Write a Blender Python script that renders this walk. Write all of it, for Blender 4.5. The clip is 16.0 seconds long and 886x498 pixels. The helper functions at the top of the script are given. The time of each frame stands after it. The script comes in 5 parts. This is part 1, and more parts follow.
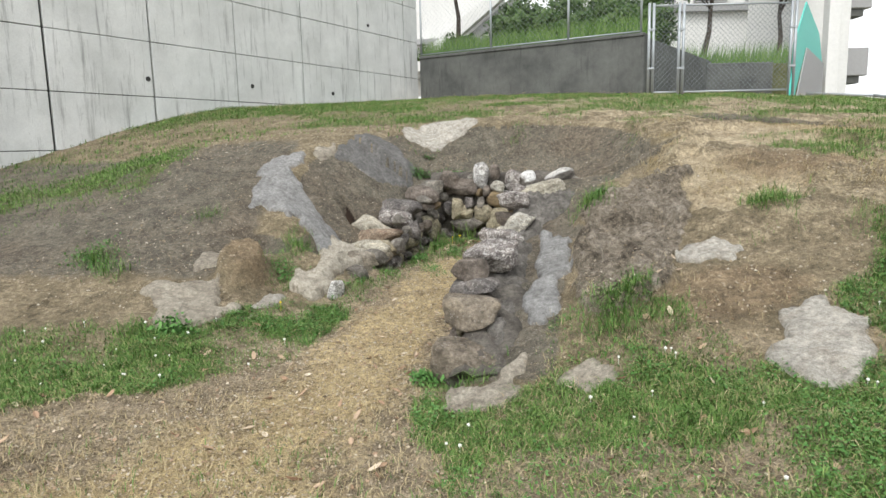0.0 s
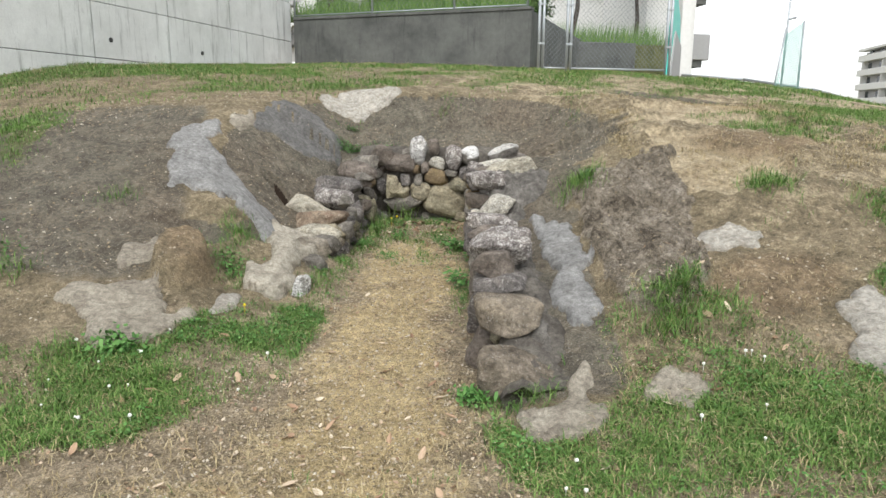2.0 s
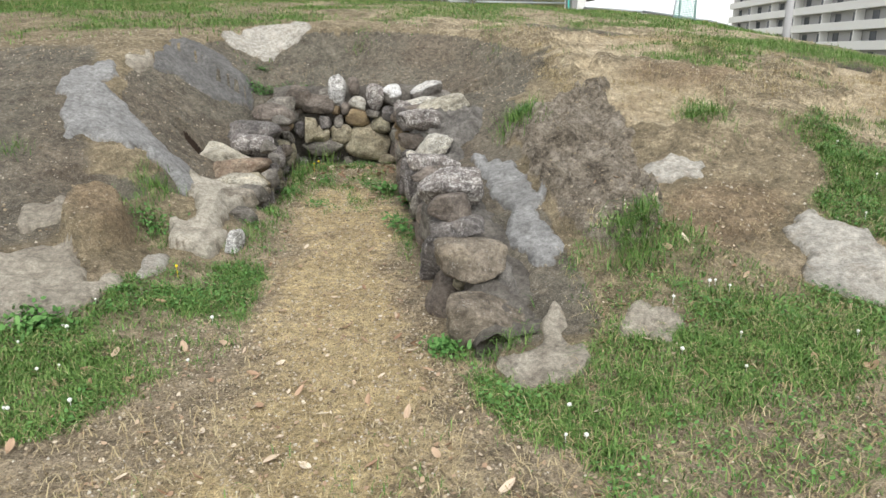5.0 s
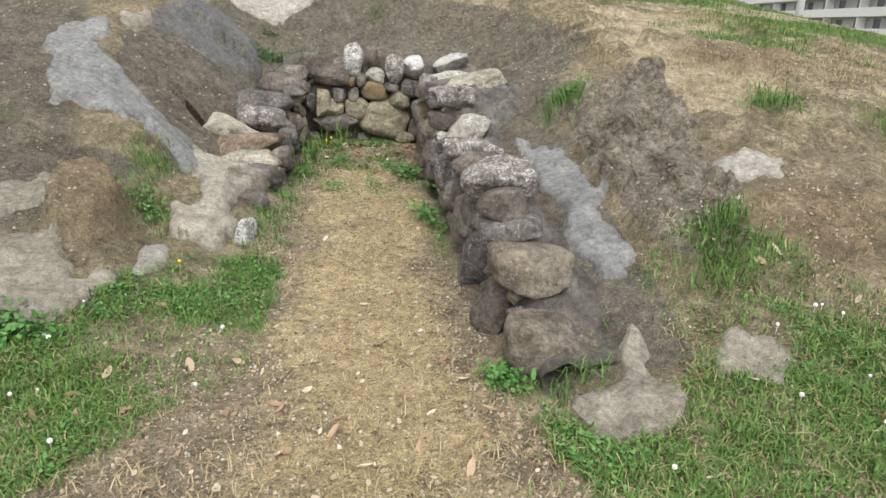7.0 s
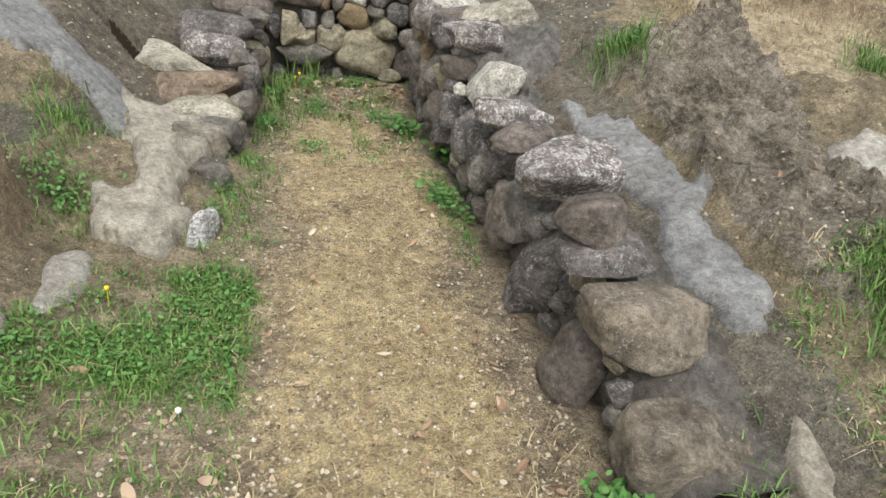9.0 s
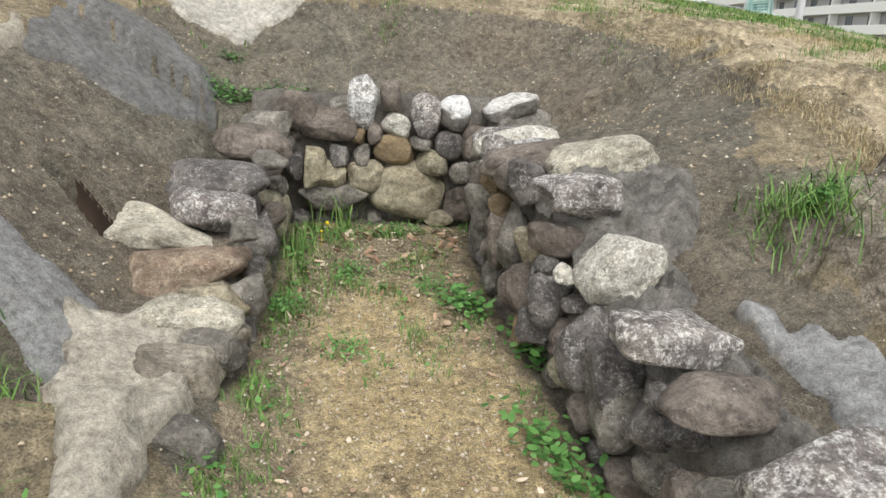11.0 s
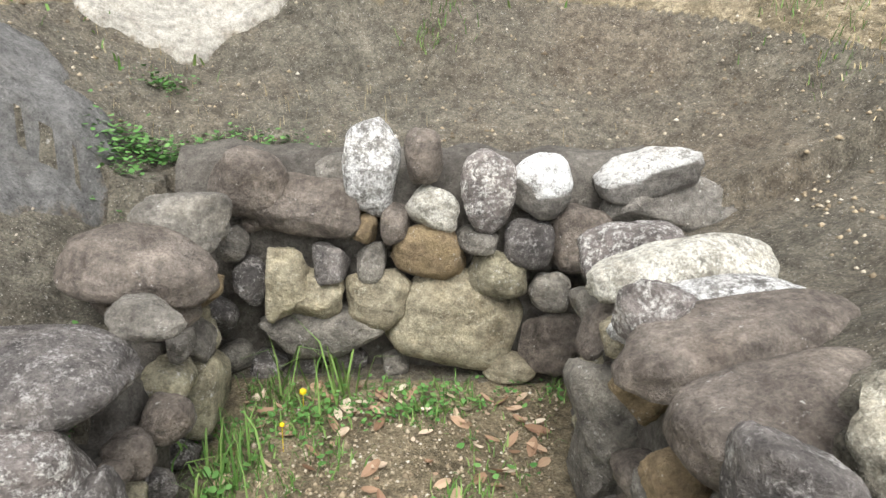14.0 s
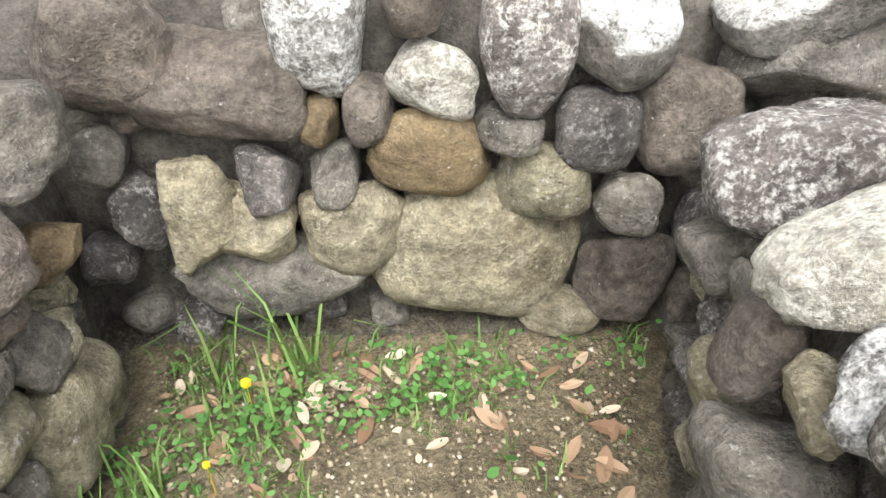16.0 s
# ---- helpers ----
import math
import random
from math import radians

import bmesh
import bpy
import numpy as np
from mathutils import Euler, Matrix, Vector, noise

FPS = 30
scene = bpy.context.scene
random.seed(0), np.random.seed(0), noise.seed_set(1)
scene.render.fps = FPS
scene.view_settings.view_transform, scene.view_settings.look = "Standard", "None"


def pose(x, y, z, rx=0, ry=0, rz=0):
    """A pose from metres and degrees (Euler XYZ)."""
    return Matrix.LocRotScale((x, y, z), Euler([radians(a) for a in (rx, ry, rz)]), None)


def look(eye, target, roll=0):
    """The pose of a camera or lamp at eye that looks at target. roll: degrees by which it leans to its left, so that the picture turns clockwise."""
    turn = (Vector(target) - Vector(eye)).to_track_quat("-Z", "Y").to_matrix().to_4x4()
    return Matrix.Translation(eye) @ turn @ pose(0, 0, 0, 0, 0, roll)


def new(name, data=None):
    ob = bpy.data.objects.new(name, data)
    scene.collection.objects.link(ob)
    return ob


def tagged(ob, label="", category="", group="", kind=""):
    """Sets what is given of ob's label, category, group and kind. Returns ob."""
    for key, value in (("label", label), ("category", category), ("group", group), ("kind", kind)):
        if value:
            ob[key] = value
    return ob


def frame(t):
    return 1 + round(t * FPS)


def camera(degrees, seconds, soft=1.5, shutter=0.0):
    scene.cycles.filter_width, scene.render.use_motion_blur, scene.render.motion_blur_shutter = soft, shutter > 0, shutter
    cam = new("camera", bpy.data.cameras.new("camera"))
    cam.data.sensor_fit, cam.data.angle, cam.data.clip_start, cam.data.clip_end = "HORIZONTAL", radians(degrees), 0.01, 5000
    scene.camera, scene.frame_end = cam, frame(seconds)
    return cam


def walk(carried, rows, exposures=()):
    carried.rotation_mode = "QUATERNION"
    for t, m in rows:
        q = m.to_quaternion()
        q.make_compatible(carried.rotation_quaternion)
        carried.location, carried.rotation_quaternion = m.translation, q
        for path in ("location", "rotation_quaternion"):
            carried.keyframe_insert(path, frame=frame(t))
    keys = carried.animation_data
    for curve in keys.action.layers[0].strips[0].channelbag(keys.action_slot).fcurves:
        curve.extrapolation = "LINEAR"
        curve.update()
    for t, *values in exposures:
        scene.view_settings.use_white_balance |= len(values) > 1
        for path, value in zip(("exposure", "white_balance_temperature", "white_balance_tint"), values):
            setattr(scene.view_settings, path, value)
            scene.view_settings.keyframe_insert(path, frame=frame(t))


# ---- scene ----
cam = camera(66.6, 16.0)
PATH = [
    (0, (0.104, -0.119, 1.462), (0.062, 1.857, 1.155), -1.29),
    (0.5, (-0.235, 0.016, 1.483), (-0.172, 1.978, 1.099), -0.74),
    (1, (-0.457, 0.275, 1.476), (-0.267, 2.228, 1.088), 0.05),
    (1.5, (-0.742, 0.421, 1.489), (-0.412, 2.354, 1.097), 0.84),
    (2, (-0.904, 0.643, 1.483), (-0.493, 2.560, 1.089), 0.34),
    (2.5, (-1.047, 0.828, 1.489), (-0.528, 2.718, 1.089), 1.34),
    (3, (-1.330, 0.866, 1.511), (-0.741, 2.733, 1.099), 4.15),
    (3.5, (-1.340, 0.897, 1.492), (-0.909, 2.792, 1.020), 4.13),
    (4, (-1.182, 0.905, 1.484), (-0.647, 2.754, 0.937), -1.45),
    (4.2, (-1.118, 0.907, 1.480), (-0.491, 2.717, 0.907), -3.52),
    (6.3, (-1.210, 1.120, 1.431), (-0.503, 2.908, 0.882), 2.55),
    (6.5, (-1.182, 1.246, 1.451), (-0.472, 3.025, 0.877), 2.07),
    (7, (-1.216, 1.553, 1.433), (-0.516, 3.316, 0.798), 1.52),
    (7.5, (-1.300, 1.838, 1.440), (-0.546, 3.562, 0.762), 1.76),
    (8, (-1.171, 2.158, 1.433), (-0.430, 3.881, 0.737), 1.14),
    (8.5, (-1.162, 2.474, 1.397), (-0.353, 4.135, 0.631), 3.17),
    (9, (-1.181, 2.738, 1.427), (-0.348, 4.348, 0.583), 5.04),
    (9.5, (-0.952, 2.997, 1.470), (-0.179, 4.714, 0.795), 2.55),
    (9.7, (-0.954, 3.141, 1.479), (-0.161, 4.850, 0.808), 2.89),
    (11.8, (-0.621, 4.565, 1.490), (0.151, 6.330, 0.954), 2.19),
    (12, (-0.534, 4.691, 1.473), (0.218, 6.469, 0.951), 1.89),
    (12.5, (-0.336, 4.972, 1.490), (0.388, 6.769, 0.993), 1.02),
    (13, (-0.302, 5.331, 1.491), (0.489, 7.078, 0.925), 2.13),
    (13.5, (-0.249, 5.606, 1.491), (0.479, 7.370, 0.895), 2.31),
    (14, (-0.064, 5.916, 1.498), (0.543, 7.725, 0.898), 1.45),
    (14.5, (-0.014, 6.230, 1.467), (0.653, 7.958, 0.714), 3.06),
    (15, (0.035, 6.468, 1.454), (0.650, 8.150, 0.564), 3.09),
    (15.5, (0.218, 6.725, 1.435), (0.779, 8.350, 0.412), 1.18),
    (16, (0.243, 6.818, 1.411), (0.731, 8.395, 0.281), -1.67),
]
walk(cam, [(t, look(eye, target, roll)) for t, eye, target, roll in PATH],
     [(0, 0.38), (4, 0.42), (9.5, 0.45), (12, 0.74), (13.5, 0.95), (15, 1.2), (16, 1.32)])

# ---- light: bright, thinly overcast sky ----
world = bpy.data.worlds.new("sky")
scene.world = world
world.use_nodes = True
SUN_UP, SUN_TURN = radians(58), radians(200)


def sky_nodes():
    nt = world.node_tree
    nt.nodes.clear()
    sky = nt.nodes.new("ShaderNodeTexSky")
    sky.sky_type = "NISHITA"
    sky.sun_disc = False
    sky.sun_elevation, sky.sun_rotation = SUN_UP, SUN_TURN
    sky.dust_density, sky.air_density = 1.5, 1.0
    soft_sky = nt.nodes.new("ShaderNodeHueSaturation")
    soft_sky.inputs["Saturation"].default_value = 0.12
    soft_sky.inputs["Value"].default_value = 1.5
    back = nt.nodes.new("ShaderNodeBackground")
    back.inputs["Strength"].default_value = 0.15
    out = nt.nodes.new("ShaderNodeOutputWorld")
    nt.links.new(sky.outputs[0], soft_sky.inputs["Color"])
    nt.links.new(soft_sky.outputs[0], back.inputs["Color"])
    nt.links.new(back.outputs[0], out.inputs["Surface"])


sky_nodes()
sun = new("sun", bpy.data.lights.new("sun", "SUN"))
sun.data.energy, sun.data.angle, sun.data.color = 1.3, radians(30), (1.0, 0.985, 0.95)
sun.matrix_world = look((-3, -6, 14), (0, 4, 0))


# ---- materials ----
class Nodes:
    """A small builder for node materials."""

    def __init__(self, name, rough=0.9):
        self.mat = bpy.data.materials.new(name)
        self.mat.use_nodes = True
        self.nt = self.mat.node_tree
        self.bsdf = self.nt.nodes["Principled BSDF"]
        self.bsdf.inputs["Roughness"].default_value = rough
        self.bsdf.inputs["Specular IOR Level"].default_value = 0.25
        self.coord = self.nt.nodes.new("ShaderNodeTexCoord").outputs["Object"]

    def link(self, a, b):
        self.nt.links.new(a, b)

    def noise(self, scale, detail=6.0, rough=0.6, stretch=None, coord=None):
        n = self.nt.nodes.new("ShaderNodeTexNoise")
        n.inputs["Scale"].default_value, n.inputs["Detail"].default_value, n.inputs["Roughness"].default_value = scale, detail, rough
        source = coord or self.coord
        if stretch:
            m = self.nt.nodes.new("ShaderNodeMapping")
            m.inputs["Scale"].default_value = stretch
            self.link(source, m.inputs["Vector"])
            source = m.outputs[0]
        self.link(source, n.inputs["Vector"])
        return n.outputs["Fac"]

    def cells(self, scale, feature="F1"):
        n = self.nt.nodes.new("ShaderNodeTexVoronoi")
        n.feature = feature
        n.inputs["Scale"].default_value = scale
        self.link(self.coord, n.inputs["Vector"])
        return n

    def ramp(self, fac, *stops):
        r = self.nt.nodes.new("ShaderNodeValToRGB")
        e = r.color_ramp.elements
        while len(e) < len(stops):
            e.new(0.5)
        for k, (at, c) in zip(e, stops):
            k.position = at
            k.color = (*c, 1) if isinstance(c, tuple) else (c, c, c, 1)
        self.link(fac, r.inputs[0])
        return r.outputs[0]

    def mix(self, fac, a, b, kind="MIX"):
        m = self.nt.nodes.new("ShaderNodeMix")
        m.data_type, m.blend_type = "RGBA", kind
        for k, v in ((0, fac), (6, a), (7, b)):
            socket = m.inputs[k]
            if isinstance(v, (int, float)):
                socket.default_value = v if k == 0 else (v, v, v, 1)
            elif isinstance(v, tuple):
                socket.default_value = (*v, 1)
            else:
                self.link(v, socket)
        return m.outputs[2]

    def maths(self, op, a, b=0.0, clamp=False):
        m = self.nt.nodes.new("ShaderNodeMath")
        m.operation, m.use_clamp = op, clamp
        for socket, v in zip(m.inputs, (a, b)):
            if isinstance(v, (int, float)):
                socket.default_value = v
            else:
                self.link(v, socket)
        return m.outputs[0]

    def attribute(self, name):
        a = self.nt.nodes.new("ShaderNodeAttribute")
        a.attribute_name = name
        return a.outputs["Fac"]

    def own(self):
        return self.nt.nodes.new("ShaderNodeObjectInfo").outputs["Random"]

    def island(self):
        return self.nt.nodes.new("ShaderNodeNewGeometry").outputs["Random Per Island"]

    def normal_z(self):
        n = self.nt.nodes.new("ShaderNodeSeparateXYZ")
        self.link(self.nt.nodes.new("ShaderNodeNewGeometry").outputs["Normal"], n.inputs[0])
        return n.outputs[2]

    def done(self, colour, height=None, strength=0.5, distance=0.01):
        if isinstance(colour, tuple):
            self.bsdf.inputs["Base Color"].default_value = (*colour, 1)
        else:
            self.link(colour, self.bsdf.inputs["Base Color"])
        if height is not None:
            b = self.nt.nodes.new("ShaderNodeBump")
            b.inputs["Strength"].default_value, b.inputs["Distance"].default_value = strength, distance
            self.link(height, b.inputs["Height"])
            self.link(b.outputs[0], self.bsdf.inputs["Normal"])
        return self.mat


def stone_material(name, dark, light, lichen=0.0, lichen_colour=(0.62, 0.6, 0.56), rust=None, top=False):
    n = Nodes(name, 0.88)
    shift = n.nt.nodes.new("ShaderNodeVectorMath")
    shift.operation = "MULTIPLY_ADD"
    n.link(n.own(), shift.inputs[0])
    shift.inputs[1].default_value = (37.0, 53.0, 71.0)
    n.link(n.coord, shift.inputs[2])
    n.coord = shift.outputs[0]
    broad, fine, grit = n.noise(7, 5), n.noise(38, 8, 0.7), n.noise(160, 3)
    base = n.ramp(broad, (0.3, dark), (0.7, light))
    base = n.mix(0.8, base, n.ramp(fine, (0.3, 0.36), (0.72, 1.64)), "MULTIPLY")
    base = n.mix(0.55, base, n.ramp(n.noise(15, 7, 0.72), (0.34, 0.42), (0.5, 1.0), (0.68, 1.35)), "MULTIPLY")
    base = n.mix(0.35, base, n.ramp(n.own(), (0.0, (0.75, 0.72, 0.7)), (1.0, (1.2, 1.18, 1.15))), "MULTIPLY")
    if rust:
        base = n.mix(n.ramp(n.noise(11, 4), (0.45, 0.0), (0.65, 0.85)), base, rust)
    if lichen:
        spots = n.ramp(n.mix(0.5, n.noise(20, 9, 0.75), n.noise(75, 6, 0.7)), (0.62 - 0.26 * lichen, 0.0), (0.70 - 0.2 * lichen, 1.0))
        if top:
            up = n.ramp(n.maths("ADD", n.normal_z(), n.maths("MULTIPLY", n.noise(9, 3), 0.5)), (0.25, 0.0), (0.42, 1.0))
            spots = n.maths("MULTIPLY", spots, up)
        base = n.mix(spots, base, lichen_colour)
    base = n.mix(0.45, base, n.ramp(grit, (0.3, 0.5), (0.7, 1.5)), "MULTIPLY")
    base = n.mix(0.7, base, n.ramp(n.noise(4.5, 5, 0.65, (1.0, 1.0, 2.6)), (0.32, (0.5, 0.48, 0.46)), (0.5, (1.0, 1.0, 1.0)), (0.7, (1.45, 1.42, 1.36))), "MULTIPLY")
    crack = n.ramp(n.cells(4.5, "DISTANCE_TO_EDGE").outputs["Distance"], (0.0, 0.0), (0.012, 1.0))
    crack = n.maths("MAXIMUM", crack, n.ramp(n.noise(5, 2), (0.40, 0.0), (0.46, 1.0)))
    base = n.mix(0.14, base, crack, "MULTIPLY")
    height = n.maths("ADD", n.maths("ADD", fine, n.maths("MULTIPLY", grit, 0.5)), n.maths("MULTIPLY", n.noise(14, 6, 0.7), 1.2))
    return n.done(base, height, 1.0, 0.02)


BROWN = stone_material("brown_river_stone", (0.12, 0.1, 0.084), (0.26, 0.226, 0.194), 0.1)
GREY = stone_material("grey_stone", (0.125, 0.115, 0.1), (0.29, 0.27, 0.235), 0.2)
DARK = stone_material("dark_stone", (0.085, 0.079, 0.076), (0.23, 0.21, 0.195), 0.4, (0.42, 0.40, 0.38))
LICHEN = stone_material("lichen_stone", (0.12, 0.105, 0.1), (0.27, 0.242, 0.225), 0.5, (0.66, 0.64, 0.6))
PALE = stone_material("pale_stone", (0.33, 0.31, 0.26), (0.60, 0.57, 0.49), 0.6, (0.76, 0.74, 0.66))
WHITE = stone_material("white_lichen_stone", (0.2, 0.19, 0.175), (0.36, 0.35, 0.33), 0.66, (0.8, 0.79, 0.77))
WHITETOP = stone_material("white_topped_stone", (0.16, 0.15, 0.135), (0.3, 0.28, 0.25), 0.95, (0.86, 0.86, 0.84), top=True)
TAN = stone_material("tan_stone", (0.23, 0.195, 0.13), (0.47, 0.425, 0.31), 0.3, (0.54, 0.5, 0.39))
OLIVE = stone_material("olive_stone", (0.2, 0.18, 0.125), (0.38, 0.35, 0.25), 0.25)
OCHRE = stone_material("ochre_stone", (0.17, 0.125, 0.075), (0.34, 0.26, 0.16), 0.15, rust=(0.27, 0.205, 0.115))
RED = stone_material("red_stone", (0.27, 0.2, 0.14), (0.43, 0.35, 0.265), 0.4, (0.5, 0.43, 0.34), rust=(0.28, 0.195, 0.14))
OLD_BLOCK = stone_material("brown_block_stone", (0.14, 0.118, 0.09), (0.33, 0.285, 0.225), 0.25, (0.5, 0.47, 0.43))
PALETOP = stone_material("grey_topped_stone", (0.17, 0.16, 0.145), (0.32, 0.3, 0.27), 0.85, (0.62, 0.61, 0.58), top=True)
BLOCK_MORTAR = stone_material("mortared_stone", (0.15, 0.138, 0.12), (0.3, 0.28, 0.25), 0.2)
CREAM = stone_material("cream_stone", (0.3, 0.275, 0.215), (0.52, 0.485, 0.395), 0.5, (0.64, 0.61, 0.51))
RUBBLE_STONE = stone_material("tan_block_stone", (0.24, 0.21, 0.165), (0.44, 0.4, 0.33), 0.3, (0.52, 0.48, 0.4))


def ground_material():
    n = Nodes("earth_ground", 0.95)
    broad, mid, fine, grit = n.noise(0.9, 5), n.noise(4.5, 7), n.noise(26, 8, 0.7), n.noise(120, 4)
    specks = n.ramp(n.cells(110).outputs["Distance"], (0.12, 1.0), (0.24, 0.0))
    chance = n.ramp(n.noise(42, 2), (0.46, 0.0), (0.58, 1.0))
    specks = n.maths("MULTIPLY", specks, chance)
    brown = n.ramp(mid, (0.3, (0.155, 0.126, 0.079)), (0.7, (0.37, 0.305, 0.2)))
    shell = n.ramp(mid, (0.28, (0.10, 0.09, 0.069)), (0.72, (0.225, 0.203, 0.157)))
    shell = n.mix(n.ramp(broad, (0.45, 0.0), (0.65, 0.7)), shell, n.ramp(mid, (0.3, (0.125, 0.098, 0.07)), (0.7, (0.23, 0.19, 0.14))))
    shell = n.mix(n.ramp(n.noise(7, 6, 0.6, (1, 1, 0.25)), (0.5, 0.0), (0.72, 0.6)), shell, (0.19, 0.158, 0.115))
    straw = n.ramp(mid, (0.3, (0.33, 0.26, 0.165)), (0.7, (0.59, 0.5, 0.345)))
    sand = n.ramp(mid, (0.25, (0.37, 0.278, 0.145)), (0.75, (0.61, 0.49, 0.275)))
    litter = n.ramp(mid, (0.3, (0.21, 0.168, 0.112)), (0.7, (0.42, 0.345, 0.24)))

    def zone(name, width=0.22):
        a = n.maths("ADD", n.attribute(name), n.maths("MULTIPLY", n.maths("SUBTRACT", fine, 0.5), 0.7))
        a = n.maths("ADD", a, n.maths("MULTIPLY", n.maths("SUBTRACT", mid, 0.5), 0.9))
        return n.ramp(a, (0.5 - width, 0.0), (0.5 + width, 1.0))

    c = n.mix(zone("straw"), brown, straw)
    c = n.mix(zone("litter"), c, litter)
    c = n.mix(zone("sand"), c, sand)
    c = n.mix(zone("shell", 0.12), c, shell)
    flecks = n.ramp(n.noise(58, 5, 0.75), (0.60, 0.0), (0.66, 0.8))
    c = n.mix(n.maths("MULTIPLY", flecks, zone("shell", 0.12)), c, (0.42, 0.4, 0.36))
    turf = n.ramp(mid, (0.3, (0.085, 0.10, 0.035)), (0.7, (0.17, 0.18, 0.075)))
    c = n.mix(n.maths("MULTIPLY", zone("turf"), 0.8), c, turf)
    c = n.mix(zone("clay"), c, n.ramp(mid, (0.3, (0.175, 0.13, 0.08)), (0.7, (0.32, 0.245, 0.155))))
    rock = n.ramp(n.mix(0.75, fine, n.noise(5, 9, 0.75)), (0.38, (0.085, 0.07, 0.052)), (0.48, (0.21, 0.178, 0.135)), (0.58, (0.3, 0.262, 0.21)), (0.72, (0.46, 0.42, 0.36)))
    c = n.mix(zone("rock", 0.12), c, rock)
    c = n.mix(zone("band", 0.12), c, n.ramp(mid, (0.3, (0.05, 0.043, 0.034)), (0.7, (0.12, 0.1, 0.078))))
    c = n.mix(0.9, c, n.ramp(fine, (0.28, 0.34), (0.74, 1.58)), "MULTIPLY")
    c = n.mix(0.75, c, n.ramp(grit, (0.3, 0.38), (0.7, 1.56)), "MULTIPLY")
    c = n.mix(0.55, c, n.ramp(n.noise(11, 6, 0.7), (0.3, 0.55), (0.7, 1.4)), "MULTIPLY")
    c = n.mix(n.maths("MULTIPLY", specks, 0.85), c, (0.58, 0.53, 0.45))
    h = n.maths("ADD", n.maths("MULTIPLY", fine, 1.3), n.maths("MULTIPLY", grit, 0.4))
    h = n.maths("ADD", h, n.maths("MULTIPLY", specks, 0.3))
    return n.done(c, h, 1.0, 0.03)


def cement_material(name, dark, light, stain=(0.16, 0.13, 0.1), amount=0.4, flecks=0.45):
    n = Nodes(name, 0.92)
    mid, fine, grit = n.noise(5, 7), n.noise(30, 8, 0.7), n.noise(140, 4)
    c = n.ramp(mid, (0.3, dark), (0.7, light))
    c = n.mix(n.ramp(n.noise(9, 7, 0.65), (0.62 - 0.2 * amount, 0.0), (0.75, amount)), c, stain)
    dirt = n.maths("ADD", n.attribute("rim"), n.maths("MULTIPLY", n.maths("SUBTRACT", n.noise(13, 8, 0.7), 0.5), 2.2))
    c = n.mix(n.ramp(dirt, (0.45, 0.0), (0.85, 0.8)), c, n.ramp(mid, (0.3, (0.12, 0.097, 0.07)), (0.7, (0.26, 0.215, 0.155))))
    c = n.mix(0.85, c, n.ramp(fine, (0.3, 0.42), (0.72, 1.42)), "MULTIPLY")
    c = n.mix(0.6, c, n.ramp(grit, (0.3, 0.55), (0.7, 1.4)), "MULTIPLY")
    c = n.mix(n.ramp(n.noise(45, 7, 0.75), (0.68 - 0.13 * flecks, 0.0), (0.73 - 0.08 * flecks, flecks)), c, (0.5, 0.48, 0.44))
    return n.done(c, n.maths("ADD", n.maths("ADD", fine, mid), n.maths("MULTIPLY", grit, 0.5)), 1.0, 0.02)


GROUND = ground_material()
CEMENT = cement_material("grey_cement", (0.23, 0.228, 0.22), (0.36, 0.357, 0.345), (0.15, 0.14, 0.125), 0.6)
PALE_CEMENT = cement_material("pale_cement", (0.36, 0.34, 0.295), (0.56, 0.53, 0.465), (0.25, 0.21, 0.16), 0.7)
SLATE_CEMENT = cement_material("slate_cement", (0.13, 0.127, 0.12), (0.215, 0.21, 0.2), (0.14, 0.125, 0.105), 0.5)
RUBBLE = cement_material("rubble_cement", (0.34, 0.31, 0.25), (0.57, 0.525, 0.435), (0.19, 0.16, 0.12), 0.7)
TAN_CEMENT = cement_material("tan_cement", (0.28, 0.25, 0.198), (0.44, 0.4, 0.325), (0.17, 0.14, 0.11), 0.75)
LIGHT_MORTAR = cement_material("weathered_mortar", (0.12, 0.112, 0.1), (0.28, 0.262, 0.235), (0.085, 0.075, 0.064), 0.85, 0.5)
# joint mortar, with the shade of the deep gaps put into its colour
SHADED_MORTAR = cement_material("shade_darkened_mortar", (0.085, 0.076, 0.065), (0.215, 0.196, 0.168), (0.08, 0.068, 0.056), 0.8)


def wall_concrete(name, dark, light, streak, amount):
    n = Nodes(name, 0.9)
    blotch, fine = n.noise(1.1, 8, 0.7), n.noise(40, 6)
    runs = n.noise(1.6, 7, 0.72, (5, 5, 0.4))
    c = n.ramp(blotch, (0.3, dark), (0.7, light))
    c = n.mix(n.ramp(runs, (0.55, 0.0), (0.72, amount)), c, streak)
    c = n.mix(n.ramp(n.noise(4.0, 7, 0.7, (1.6, 1.6, 0.7)), (0.62, 0.0), (0.76, 0.6 * amount)), c, streak)
    c = n.mix(0.25, c, n.ramp(fine, (0.3, 0.7), (0.7, 1.2)), "MULTIPLY")
    return n.done(c, fine, 0.3, 0.006)


CONCRETE = wall_concrete("pale_concrete", (0.56, 0.575, 0.56), (0.76, 0.775, 0.76), (0.22, 0.23, 0.22), 0.85)
OLD_CONCRETE = wall_concrete("weathered_concrete", (0.07, 0.073, 0.07), (0.165, 0.17, 0.16), (0.045, 0.047, 0.045), 0.8)
JOINT = Nodes("joint_filler", 0.9).done((0.05, 0.05, 0.05))


